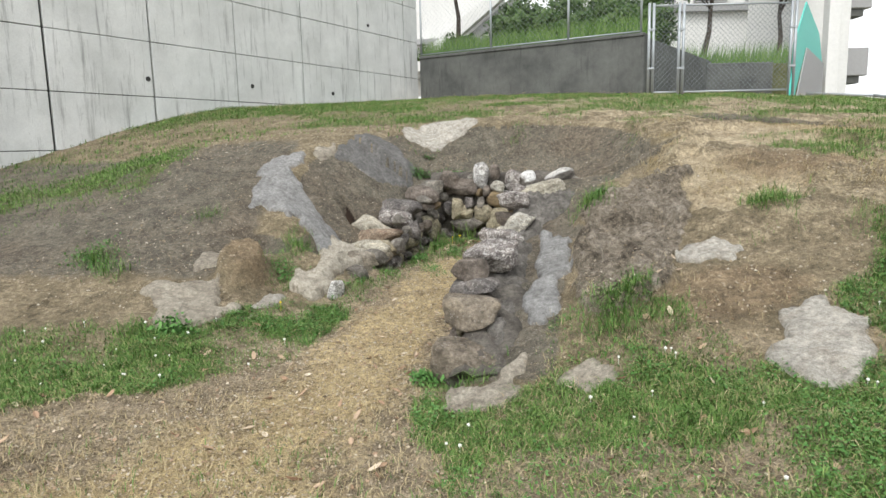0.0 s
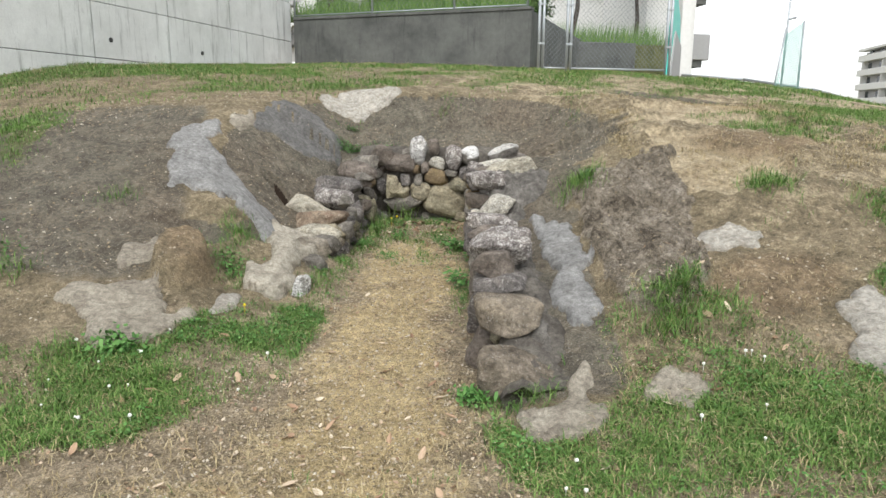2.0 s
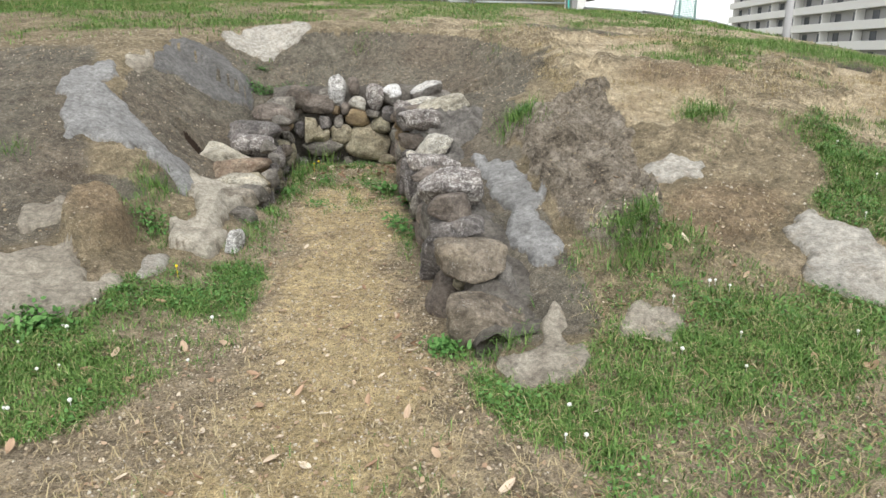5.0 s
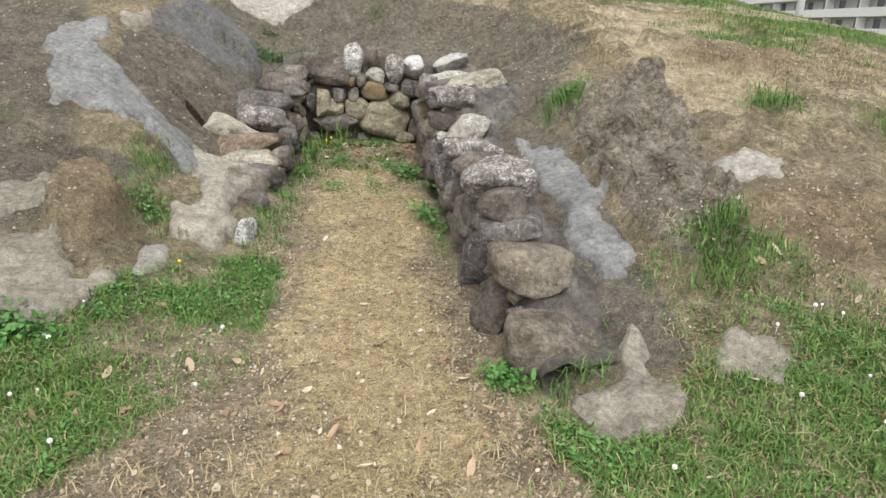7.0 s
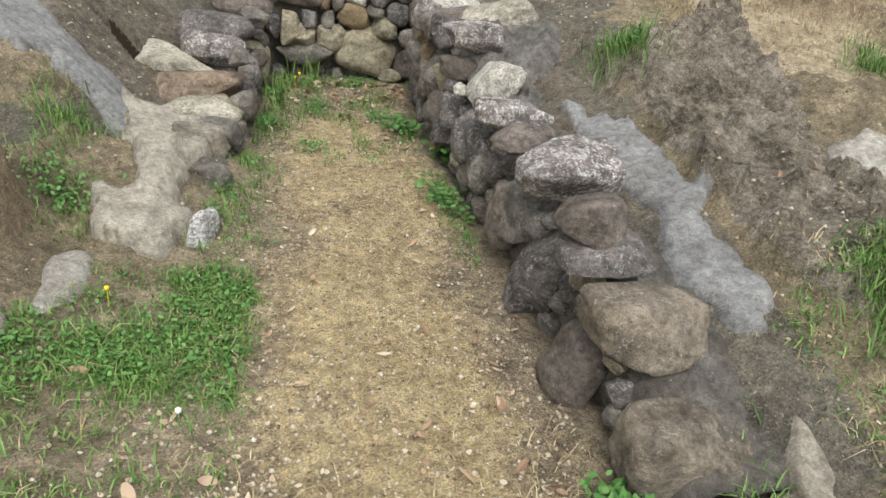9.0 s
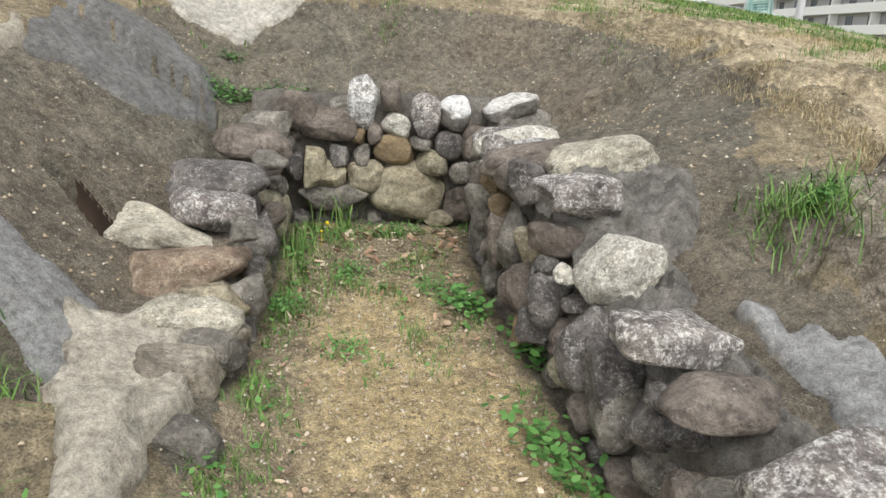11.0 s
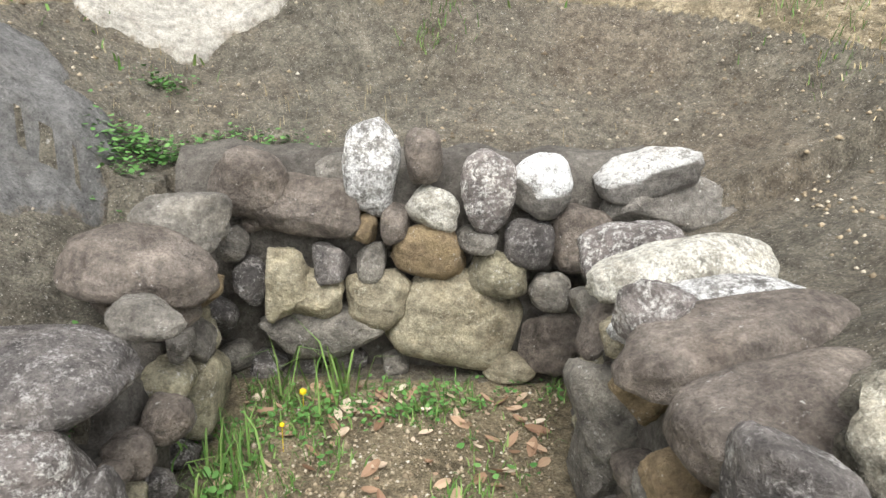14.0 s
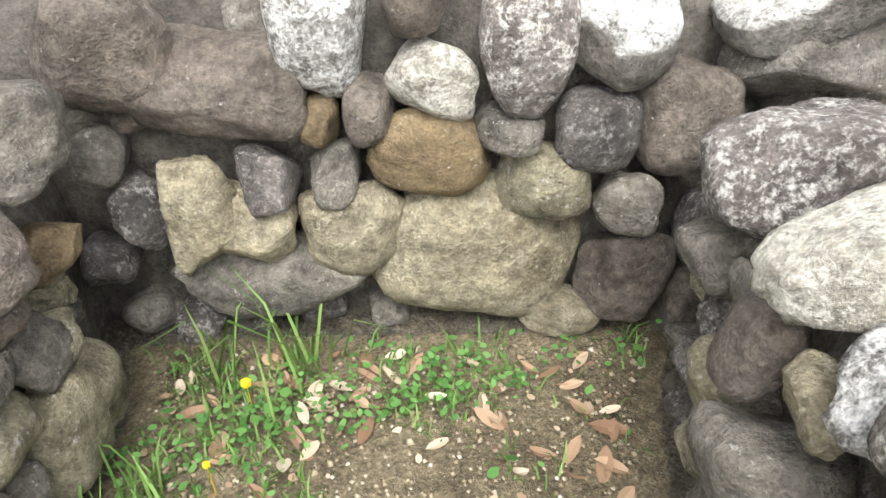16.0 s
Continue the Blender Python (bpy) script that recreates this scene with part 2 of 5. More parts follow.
def plain(name, colour, rough=0.6, metal=0.0, wear=0.15, scale=9):
    n = Nodes(name, rough)
    n.bsdf.inputs["Metallic"].default_value = metal
    c = n.mix(n.ramp(n.noise(scale, 6), (0.35, 0.0), (0.7, wear)), colour, tuple(0.45 * v for v in colour))
    return n.done(c, n.noise(60, 3), 0.1, 0.003)


STEEL = plain("galvanised_steel", (0.42, 0.45, 0.47), 0.5, 0.6)
WIRE = plain("dull_wire", (0.2, 0.22, 0.23), 0.6, 0.2)
PAINT_WHITE = plain("white_paint", (0.74, 0.74, 0.72), 0.6)
PAINT_GREY = plain("grey_paint", (0.36, 0.36, 0.36), 0.6)
TEAL = plain("teal_sheet", (0.10, 0.55, 0.47), 0.5)
DARK_GREEN = plain("green_net", (0.22, 0.42, 0.38), 0.7)
GLASS_DARK = plain("dark_window", (0.06, 0.07, 0.08), 0.2)
# rust-brown clay, darkened in colour for the shade inside the drain
SHADED_RUST = plain("shaded_rusty_clay", (0.05, 0.034, 0.024), 0.9, 0, 0.5)
BARK = plain("bark", (0.075, 0.06, 0.048), 0.9, 0, 0.5)


def leaf_material(name, a, b, c):
    n = Nodes(name, 0.6)
    col = n.ramp(n.island(), (0.0, a), (0.55, b), (1.0, c))
    n.bsdf.inputs["Subsurface Weight"].default_value = 0.0
    return n.done(col)


GRASS = leaf_material("grass_blades", (0.062, 0.135, 0.027), (0.115, 0.22, 0.048), (0.22, 0.32, 0.095))
DRY = leaf_material("dry_straw", (0.30, 0.23, 0.12), (0.42, 0.34, 0.19), (0.52, 0.44, 0.27))
CLOVER = leaf_material("clover_leaves", (0.055, 0.15, 0.035), (0.10, 0.225, 0.055), (0.15, 0.29, 0.085))
FOLIAGE = leaf_material("foliage", (0.04, 0.085, 0.025), (0.075, 0.13, 0.04), (0.13, 0.19, 0.07))
PETAL = Nodes("petals", 0.6).done((0.75, 0.75, 0.7))
YELLOW = Nodes("yellow_petals", 0.6).done((0.8, 0.6, 0.02))
DEAD_LEAF = leaf_material("fallen_leaves", (0.24, 0.15, 0.09), (0.42, 0.30, 0.2), (0.58, 0.5, 0.38))


# ---- building helpers ----
def mesh_from(name, verts, faces, material, smooth=True):
    me = bpy.data.meshes.new(name)
    me.from_pydata([tuple(v) for v in verts], [], [tuple(f) for f in faces])
    me.materials.append(material)
    if smooth:
        me.polygons.foreach_set("use_smooth", [True] * len(me.polygons))
    me.update()
    return me


def part(name, bm, material, parent=None, label="", smooth=False):
    me = bpy.data.meshes.new(name)
    bm.normal_update()
    bm.to_mesh(me)
    bm.free()
    me.materials.append(material)
    if smooth:
        me.polygons.foreach_set("use_smooth", [True] * len(me.polygons))
    ob = new(name, me)
    ob.parent = parent
    return tagged(ob, label)


def box(bm, size, m, bevel=0.0):
    made = bmesh.ops.create_cube(bm, size=1.0, matrix=m @ Matrix.Diagonal((*size, 1)))
    if bevel:
        edges = list({e for v in made["verts"] for e in v.link_edges})
        bmesh.ops.bevel(bm, geom=edges, offset=bevel, segments=1, affect="EDGES")
    return bm


def rod(bm, a, b, r0, r1=None, sides=8):
    a, b = Vector(a), Vector(b)
    m = Matrix.Translation((a + b) / 2) @ (b - a).to_track_quat("Z", "Y").to_matrix().to_4x4()
    bmesh.ops.create_cone(bm, cap_ends=True, segments=sides, radius1=r0, radius2=r0 if r1 is None else r1, depth=(b - a).length, matrix=m)
    return bm


def empty(name, at=(0, 0, 0)):
    ob = new(name)
    ob.location = at
    ob.empty_display_size = 0.1
    return ob


# ---- the ground: a mound with an open stone chamber cut into it ----
# local axes of the chamber: u to its right, w into the mound, from the foot of the back wall
OX, OY, TURN = 0.48, 8.05, radians(15)
CU, SU = math.cos(TURN), math.sin(TURN)


def to_world(u, w):
    return OX + u * CU + w * SU, OY - u * SU + w * CU


def to_local(x, y):
    return (x - OX) * CU - (y - OY) * SU, (x - OX) * SU + (y - OY) * CU


GX = np.array([-9, -5, -3, -1.8, -0.6, 1, 2.2, 3.5, 6, 9, 13])
GY = np.array([-3, 2.2, 3.4, 4.3, 5.3, 6.6, 8, 9.6, 13, 20])
MOUND = np.array([
    [0.06, 0.03, 0.02, 0.02, 0.02, 0.02, 0.03, 0.04, 0.08, 0.07, -0.17],
    [0.16, 0.03, 0.03, 0.03, 0.03, 0.12, 0.24, 0.32, 0.37, 0.35, 0.07],
    [0.23, 0.13, 0.10, 0.07, 0.05, 0.31, 0.44, 0.54, 0.59, 0.51, 0.15],
    [0.31, 0.26, 0.22, 0.16, 0.08, 0.58, 0.70, 0.77, 0.77, 0.65, 0.22],
    [0.42, 0.46, 0.49, 0.38, 0.19, 0.79, 1.01, 1.03, 0.98, 0.81, 0.32],
    [0.58, 0.75, 0.94, 0.89, 0.81, 1.16, 1.35, 1.32, 1.22, 1.03, 0.47],
    [0.80, 1.03, 1.37, 1.46, 1.40, 1.51, 1.56, 1.54, 1.43, 1.24, 0.65],
    [1.11, 1.32, 1.63, 1.70, 1.72, 1.82, 1.81, 1.74, 1.65, 1.47, 0.85],
    [1.87, 2.14, 2.13, 2.11, 2.16, 2.20, 2.22, 2.22, 2.18, 2.02, 1.34],
    [2.80, 2.80, 2.78, 2.78, 2.80, 2.86, 2.86, 2.84, 2.77, 2.59, 2.19]])


def slopes(xs, table):
    d = np.diff(table, axis=1) / np.diff(xs)
    m = np.empty_like(table)
    m[:, 1:-1] = 0.5 * (d[:, 1:] + d[:, :-1])
    m[:, 0], m[:, -1] = d[:, 0], d[:, -1]
    return m


def spline(xs, table, q):
    """Cubic interpolation of each row of the table at the places q."""
    m = slopes(xs, table)
    q = np.clip(q, xs[0], xs[-1])
    i = np.clip(np.searchsorted(xs, q) - 1, 0, len(xs) - 2)
    h = xs[i + 1] - xs[i]
    t = (q - xs[i]) / h
    a, b = (1 + 2 * t) * (1 - t) ** 2, t * (1 - t) ** 2
    c, d = t * t * (3 - 2 * t), t * t * (t - 1)
    return a * table[:, i] + b * h * m[:, i] + c * table[:, i + 1] + d * h * m[:, i + 1]


def smooth_step(a, b, v):
    t = np.clip((v - a) / (b - a), 0, 1)
    return t * t * (3 - 2 * t)


RNG = np.random.default_rng(7)
LATTICE = RNG.random((256, 256))


def value_noise(x, y):
    xi, yi = np.floor(x).astype(int), np.floor(y).astype(int)
    fx, fy = x - xi, y - yi
    fx, fy = fx * fx * (3 - 2 * fx), fy * fy * (3 - 2 * fy)
    g = lambda i, j: LATTICE[i & 255, j & 255]
    return (g(xi, yi) * (1 - fx) + g(xi + 1, yi) * fx) * (1 - fy) + (g(xi, yi + 1) * (1 - fx) + g(xi + 1, yi + 1) * fx) * fy - 0.5


def rough_noise(x, y, octaves=4):
    return sum(value_noise(x * 2 ** k + 17 * k, y * 2 ** k + 31 * k) / 2 ** k for k in range(octaves))


def mound_height(x, y):
    """Undisturbed surface of the slope."""
    out = np.empty(x.shape)
    flat_x, flat_y = x.ravel(), y.ravel()
    rows = spline(GX, MOUND, flat_x)
    m = slopes(GY, rows.T).T
    q = np.clip(flat_y, GY[0], GY[-1])
    i = np.clip(np.searchsorted(GY, q) - 1, 0, len(GY) - 2)
    h = GY[i + 1] - GY[i]
    t = (q - GY[i]) / h
    k = np.arange(len(q))
    z = (1 + 2 * t) * (1 - t) ** 2 * rows[i, k] + t * (1 - t) ** 2 * h * m[i, k] + t * t * (3 - 2 * t) * rows[i + 1, k] + t * t * (t - 1) * h * m[i + 1, k]
    out = z.reshape(x.shape)
    fall = smooth_step(9.2, 15, x + 0.25 * np.maximum(0, 13 - y) * 0)
    out = out * (1 - fall) + (-3.5) * fall
    return out


LEFT_TOP = (np.array([-3.6, -3.0, -2.4, -1.5, -0.8, 0.0]), np.array([0.10, 0.20, 0.34, 0.48, 0.62, 0.86]))
RIGHT_TOP = (np.array([-4.5, -4.1, -3.6, -3.0, -2.2, -1.9, -1.6, -1.3, -0.8, 0.0]), np.array([0.16, 0.33, 0.48, 0.56, 0.66, 0.73, 0.87, 0.92, 0.84, 0.90]))


def floor_height(x, y):
    return np.where(y < 4.1, 0.075 + 0.0 * y, 0.075 + 0.058 * (y - 4.1))


def left_face(w):
    return -0.50 - 0.06 * np.maximum(-w, 0) - 0.12 * np.exp(-np.maximum(-w, 0) / 0.3)


def right_face(w):
    return 0.46 + 0.044 * np.maximum(-w, 0) + 0.26 * np.exp(-np.maximum(-w, 0) / 0.35)


def dark_band(x, y):
    """Bare dark strip along the shoulder of the mound."""
    return np.exp(-((x - 4.75 - 0.69 * (9.6 - y) - 0.3 * rough_noise(x, y, 3)) / 0.55) ** 2) * smooth_step(5.6, 6.6, y) * smooth_step(11.0, 10.2, y)


def crust_mask(x, y):
    """1 on the rough outcrop that runs beside the right-hand gutter."""
    half = np.minimum(0.2 + 0.2 * (y - 3.9), 0.4)
    off = np.abs(x - 1.1 - 0.30 * (y - 3.9)) + 0.2 * rough_noise(x * 4, y * 4, 4)
    return smooth_step(half + 0.05, half - 0.02, off) * smooth_step(3.76, 3.86, y) * smooth_step(5.78, 5.68, y + 0.15 * rough_noise(x * 5, y * 5 + 9, 3))


def ground_height(x, y):
    x, y = np.asarray(x, float), np.asarray(y, float)
    u, w = to_local(x, y)
    z = mound_height(x, y)
    # funnel of the old excavation round the walls
    side_l, side_r = left_face(w) - 0.15 - u, u - right_face(w) - 0.15
    out_l, out_r, out_b = np.maximum(side_l, 0), np.maximum(side_r, 0), np.maximum(w - 0.16, 0)
    top_l = np.interp(w, *LEFT_TOP)
    top_r = np.interp(w, *RIGHT_TOP)
    left = u < 0
    top = np.where(w > 0, 1.02 + 0.03 * smooth_step(0, 0.4, w), np.where(left, top_l, top_r))
    side = np.where(left, out_l, out_r)
    reach = np.sqrt(side ** 2 + out_b ** 2)
    back_share = out_b / np.maximum(reach, 1e-6)
    start = np.where(left, 0.2 + 0.12 * smooth_step(-0.4, -0.9, w), 0.15)
    flank = np.where(left, 0.84, 0.38) * np.maximum(reach - start, 0)
    behind = 0.6 * np.maximum(reach - 0.25, 0) + 0.55 * np.maximum(reach - 0.68, 0)
    cone = top + flank * (1 - back_share) + behind * back_share
    cone = cone + 4.0 * smooth_step(-2.3, -3.4, w) * (w < -2.3) * (u < 0)
    k = 0.07
    low = np.minimum(z, cone) - k * np.log1p(np.exp(-np.abs(z - cone) / k)) * 0.6
    z = np.where((w > -4.6), low, z)
    # the passage and chamber floor
    inside = (side_l < 0.0) & (side_r < 0.0) & (w < 0.16)
    f = floor_height(x, y)
    f = f + 0.5 * np.maximum(side_l + 0.4, 0) * smooth_step(-1.7, -2.2, w)
    z = np.where(inside & (w > -4.6), np.minimum(z, f), z)
    z = z + 0.12 * np.exp(-((u - 0.98) / 0.34) ** 2 - ((w + 1.25) / 0.42) ** 2) * (side_r > 0)
    # bank beside the left wall, and the dark hollow under the gutter's lip
    free_l = smooth_step(0.05, 0.3, side_l)
    z = z + free_l * (0.14 * np.exp(-((x + 1.36) / 0.34) ** 2 - ((y - 6.36) / 0.26) ** 2) - 0.16 * np.exp(-((x + 1.70) / 0.26) ** 2 - ((y - 6.02) / 0.17) ** 2))
    z = z + 0.085 * np.exp(-((x + 0.5) / 0.6) ** 2 - ((y - 8.65) / 0.6) ** 2) * np.maximum(free_l, smooth_step(0.3, 0.5, w))
    # clod of brown earth left standing between the cement patches
    clod = ((x + 1.68 - 0.12 * (y - 5.5)) / 0.19) ** 2 + ((y - 5.42) / 0.27) ** 2 + 0.5 * rough_noise(x * 5, y * 5, 3)
    z = z + 0.2 * smooth_step(1.15, 0.6, clod) - 0.09 * np.exp(-((x + 1.40) / 0.13) ** 2 - ((y - 5.5) / 0.3) ** 2)
    # rough outcrop beside the gutter
    crust = crust_mask(x, y)
    z = z - 0.08 * np.exp(-((x - 1.5) / 0.5) ** 2 - ((y - 4.9) / 0.75) ** 2)
    ridged = np.abs(rough_noise(x * 2.4, y * 2.4, 5))
    z = z + crust * (0.10 - 0.24 * ridged + 0.055 * rough_noise(x * 12, y * 12, 3) + 0.07 * smooth_step(-0.02, 0.02, rough_noise(x * 3 + 3, y * 3, 4)))
    z = z - 0.16 * dark_band(x, y)
    # crack where the soil has shrunk from the end wall
    z = z - 0.06 * np.exp(-((w - 0.40 - 0.08 * rough_noise(u * 3, u * 0 + 2, 4) + 0.12 * u ** 2) / 0.028) ** 2) * (np.abs(u) < 1.0)
    # trough of the drain
    along, across = 0.62 * (x + 1.08) - 0.78 * (y - 7.28), 0.78 * (x + 1.08) + 0.62 * (y - 7.28)
    z = z - 0.22 * smooth_step(0.2, 0.16, np.abs(along)) * smooth_step(0.09, 0.06, np.abs(across))
    skin = smooth_step(1.9, 2.3, x) * smooth_step(6.5, 5.5, x) * smooth_step(4.4, 4.9, y) * smooth_step(9.0, 8.4, y)
    z = z + skin * 0.09 * smooth_step(-0.06, 0.06, rough_noise(x * 1.3 + 9, y * 1.3, 4))
    ring = np.sqrt((x - 0.72) ** 2 + (y - 9.08) ** 2) + 0.16 * rough_noise(x * 6, y * 6, 3)
    z = z - 0.09 * smooth_step(0.27, 0.2, ring)
    near = np.exp(-((x / 30) ** 2 + ((y - 8) / 30) ** 2))
    z = z + near * (0.05 * rough_noise(x * 0.9, y * 0.9, 2) + 0.03 * rough_noise(x * 4, y * 4, 4)) * np.where(inside, 0.35, 1.0)
    z = z + near * (0.022 * rough_noise(x * 11, y * 11, 3) + 0.02 * np.maximum(rough_noise(x * 7 + 40, y * 7, 4), 0)) * np.where(inside, 0.5, 1.0)
    return z


def ground_at(x, y):
    return float(ground_height(np.array([x]), np.array([y]))[0])


def stretch_axis(lo, hi, step, far):
    fine = np.arange(lo, hi, step)
    up, s, v = [], step, hi
    while v < far:
        up.append(v)
        s = min(s * 1.22, 60)
        v += s
    down, s, v = [], step, lo
    while v > -far:
        s = min(s * 1.22, 60)
        v -= s
        down.append(v)
    return np.array(down[::-1] + list(fine) + up)


def zones(x, y):
    """How much each kind of earth shows at a place, 0 to 1."""
    u, w = to_local(x, y)
    side_l, side_r = left_face(w) - u, u - right_face(w)
    inside = (side_l < 0.05) & (side_r < 0.05)
    path = np.exp(-((u - 0.05) / (0.42 + 0.07 * np.maximum(-w - 3.5, 0))) ** 2) * (0.75 + 0.5 * smooth_step(-0.15, 0.1, rough_noise(x * 2.3, y * 2.3, 4)))
    sand = np.where(w > -6.5, path, path * 0.6) * smooth_step(-0.4, -1.6, w) * (w < 0.2)
    bend = np.exp(-((y - 2.35 - 0.12 * (x + 1)) / 0.45) ** 2) * smooth_step(0.2, -0.9, x)
    sand = np.maximum(sand, bend * 0.85)
    funnel = ((np.maximum(side_l, side_r) > 0) | (w > 0)) & (mound_height(x, y) - ground_height(x, y) > 0.05) & (w > -2.6)
    shell = np.where(funnel, 1.0, 0.0) * (1 - 0.3 * smooth_step(0.27, 0.22, np.sqrt((x - 0.72) ** 2 + (y - 9.08) ** 2)))
    shell = np.maximum(shell, smooth_step(0.02, 0.1, side_r) * smooth_step(0.75, 0.6, side_r) * smooth_step(-4.6, -4.35, w) * (w < 0))
    left_skin = smooth_step(-1.6, -2.0, x) * smooth_step(4.9, 5.6, y) * smooth_step(9.4, 8.4, y + 0.35 * (x + 3))
    shell = np.maximum(shell, left_skin * 0.95)
    gutter_side = smooth_step(0.95, 1.15, x) * smooth_step(1.95, 1.7, x) * smooth_step(4.1, 4.5, y) * smooth_step(5.9, 5.5, y)
    shell = np.maximum(shell, gutter_side * 0.5)
    band = dark_band(x, y)
    shell = np.maximum(shell, band)
    straw = smooth_step(1.6, 2.1, x) * smooth_step(4.0, 4.6, y) * smooth_step(9.8, 8.8, y) * 0.9 * (1 - 0.9 * band)
    straw = straw * (1 - 0.68 * smooth_step(-0.03, 0.06, rough_noise(x * 1.3 + 9, y * 1.3, 4)) * (y < 9.0))
    straw = np.maximum(straw, smooth_step(9.0, 9.6, y) * (0.12 + 0.33 * smooth_step(0.0, 2.5, x)))
    straw = straw * (1 - smooth_step(0.3, 0.24, np.sqrt((x - 0.72) ** 2 + (y - 9.08) ** 2)))
    litter = smooth_step(4.0, 2.8, y) * 0.8
    litter = np.maximum(litter, 0.7 * smooth_step(5.4, 4.8, y) * smooth_step(-2.6, -1.9, x) * (x < 0))
    litter = np.maximum(litter, np.where(inside & (w > -4.5), 0.8 * smooth_step(-0.8, -1.8, w), 0.0))
    clay = sum(np.exp(-(((x - a) / c) ** 2 + ((y - b) / d) ** 2)) for a, b, c, d in ((1.66, 3.9, 0.4, 0.32), (2.0, 4.05, 0.3, 0.2), (-1.66, 5.42, 0.2, 0.28), (3.0, 5.9, 0.6, 0.4)))
    rock = crust_mask(x, y)
    return sand, shell * (1 - rock), straw * (1 - rock), litter, np.minimum(clay, 1.0) * (1 - 0.8 * rock), rock, dark_band(x, y)


def build_ground():
    xs, ys = stretch_axis(-3.4, 6.2, 0.023, 420), stretch_axis(1.6, 10.2, 0.023, 420)
    X, Y = np.meshgrid(xs, ys)
    Z = ground_height(X, Y)
    nx, ny = len(xs), len(ys)
    verts = np.stack([X.ravel(), Y.ravel(), Z.ravel()], 1)
    k = (np.arange(ny - 1)[:, None] * nx + np.arange(nx - 1)[None]).ravel()
    faces = np.stack([k, k + 1, k + 1 + nx, k + nx], 1)
    me = bpy.data.meshes.new("ground")
    me.vertices.add(len(verts))
    me.vertices.foreach_set("co", verts.ravel())
    me.loops.add(faces.size)
    me.loops.foreach_set("vertex_index", faces.ravel())
    me.polygons.add(len(faces))
    me.polygons.foreach_set("loop_start", np.arange(0, faces.size, 4))
    me.polygons.foreach_set("use_smooth", np.ones(len(faces), bool))
    me.update(calc_edges=True)
    for name, values in zip(("sand", "shell", "straw", "litter", "clay", "rock", "band"), zones(X, Y)):
        me.attributes.new(name, "FLOAT", "POINT").data.foreach_set("value", values.ravel().astype(np.float32))
    me.materials.append(GROUND)
    return tagged(new("ground", me), "grassy earth mound with sandy path and dug-out hollow", "ground", kind="structure")


ground = build_ground()


# ---- stone walls of the chamber ----
def wall_thing(label):
    return tagged(empty("stone_wall"), label, "stone wall")


back_wall = wall_thing("end wall of mixed river stones, mortar darkened for shaded gaps")
right_wall = wall_thing("long side wall of lichened stones set in mortar")
left_wall = wall_thing("low side wall of weathered stones and pale slabs")
STONE_SEED = [0]


PLACED = []


def stone(wall, u, w, z, width, depth, height, tilt, material, square=3.0):
    """One rounded stone: u, w, z its middle; width along u, depth along w."""
    STONE_SEED[0] += 1
    PLACED.append((wall, u, w, z, width, depth, height))
    width, depth, height = width * 1.07, depth * 1.05, height * 1.07
    rng = np.random.default_rng(STONE_SEED[0])
    bm = bmesh.new()
    bmesh.ops.create_icosphere(bm, subdivisions=4, radius=1.0)
    power = square + rng.uniform(-0.3, 0.9)
    off = Vector(rng.uniform(-50, 50, 3))
    lean = rng.uniform(-0.16, 0.16, 2)
    smooth_kind = (wall is back_wall or material in (BROWN, OLIVE) and w > -2.2) and square < 5
    cuts = [(Vector(rng.normal(size=3)).normalized(), rng.uniform(0.68, 0.92)) for _ in range(4 if smooth_kind else 8)]
    if smooth_kind:
        power = 2.5 + rng.uniform(0, 0.6)
    for v in bm.verts:
        p = v.co.normalized()
        r = (abs(p.x) ** power + abs(p.y) ** power + abs(p.z) ** power) ** (-1 / power)
        p = p * r
        for normal, d in cuts:
            over = p.dot(normal) - d
            if over > 0:
                p -= normal * over * (0.7 if smooth_kind else 0.88)
        p *= 1 + (0.1 if square > 5 else 0.15) * noise.noise(p * 1.1 + off) + 0.05 * noise.noise(p * 3.1 + off) + (0.012 if smooth_kind else 0.035) * noise.noise(p * 7 + off) + (0.0 if smooth_kind else 0.022) * noise.noise(p * 15 + off)
        p.x *= 1 + lean[0] * p.z
        p.z *= 1 + lean[1] * p.x
        v.co = p
    xs = [max(abs(v.co[i]) for v in bm.verts) for i in range(3)]
    for v in bm.verts:
        v.co = Vector((v.co.x / xs[0] * width / 2, v.co.y / xs[1] * depth / 2, v.co.z / xs[2] * height / 2))
    ob = part("stone", bm, material, wall, smooth=True)
    x, y = to_world(u, w)
    ob.matrix_local = pose(x, y, z, rng.uniform(-8, 8), tilt, -15 + rng.uniform(-8, 8))
    return ob


stone(back_wall, -0.49, 0.03, 1.02, 0.26, 0.16, 0.23, 12, BROWN)
stone(back_wall, -0.08, 0.02, 1.08, 0.18, 0.15, 0.33, 0, WHITE)
stone(back_wall, 0.09, 0.02, 1.12, 0.13, 0.15, 0.18, 0, BROWN)
stone(back_wall, -0.29, 0.06, 0.94, 0.34, 0.21, 0.22, -4, BROWN, 6)
stone(back_wall, 0.13, 0.02, 0.94, 0.18, 0.15, 0.14, 20, PALE)
stone(back_wall, 0.31, 0.02, 1.00, 0.18, 0.15, 0.27, 5, LICHEN)
stone(back_wall, 0.49, 0.02, 1.02, 0.20, 0.15, 0.22, 0, WHITETOP)
stone(back_wall, 0.64, 0.03, 0.84, 0.24, 0.15, 0.27, -25, BROWN)
stone(back_wall, 0.46, 0.02, 0.82, 0.17, 0.15, 0.17, 0, DARK)
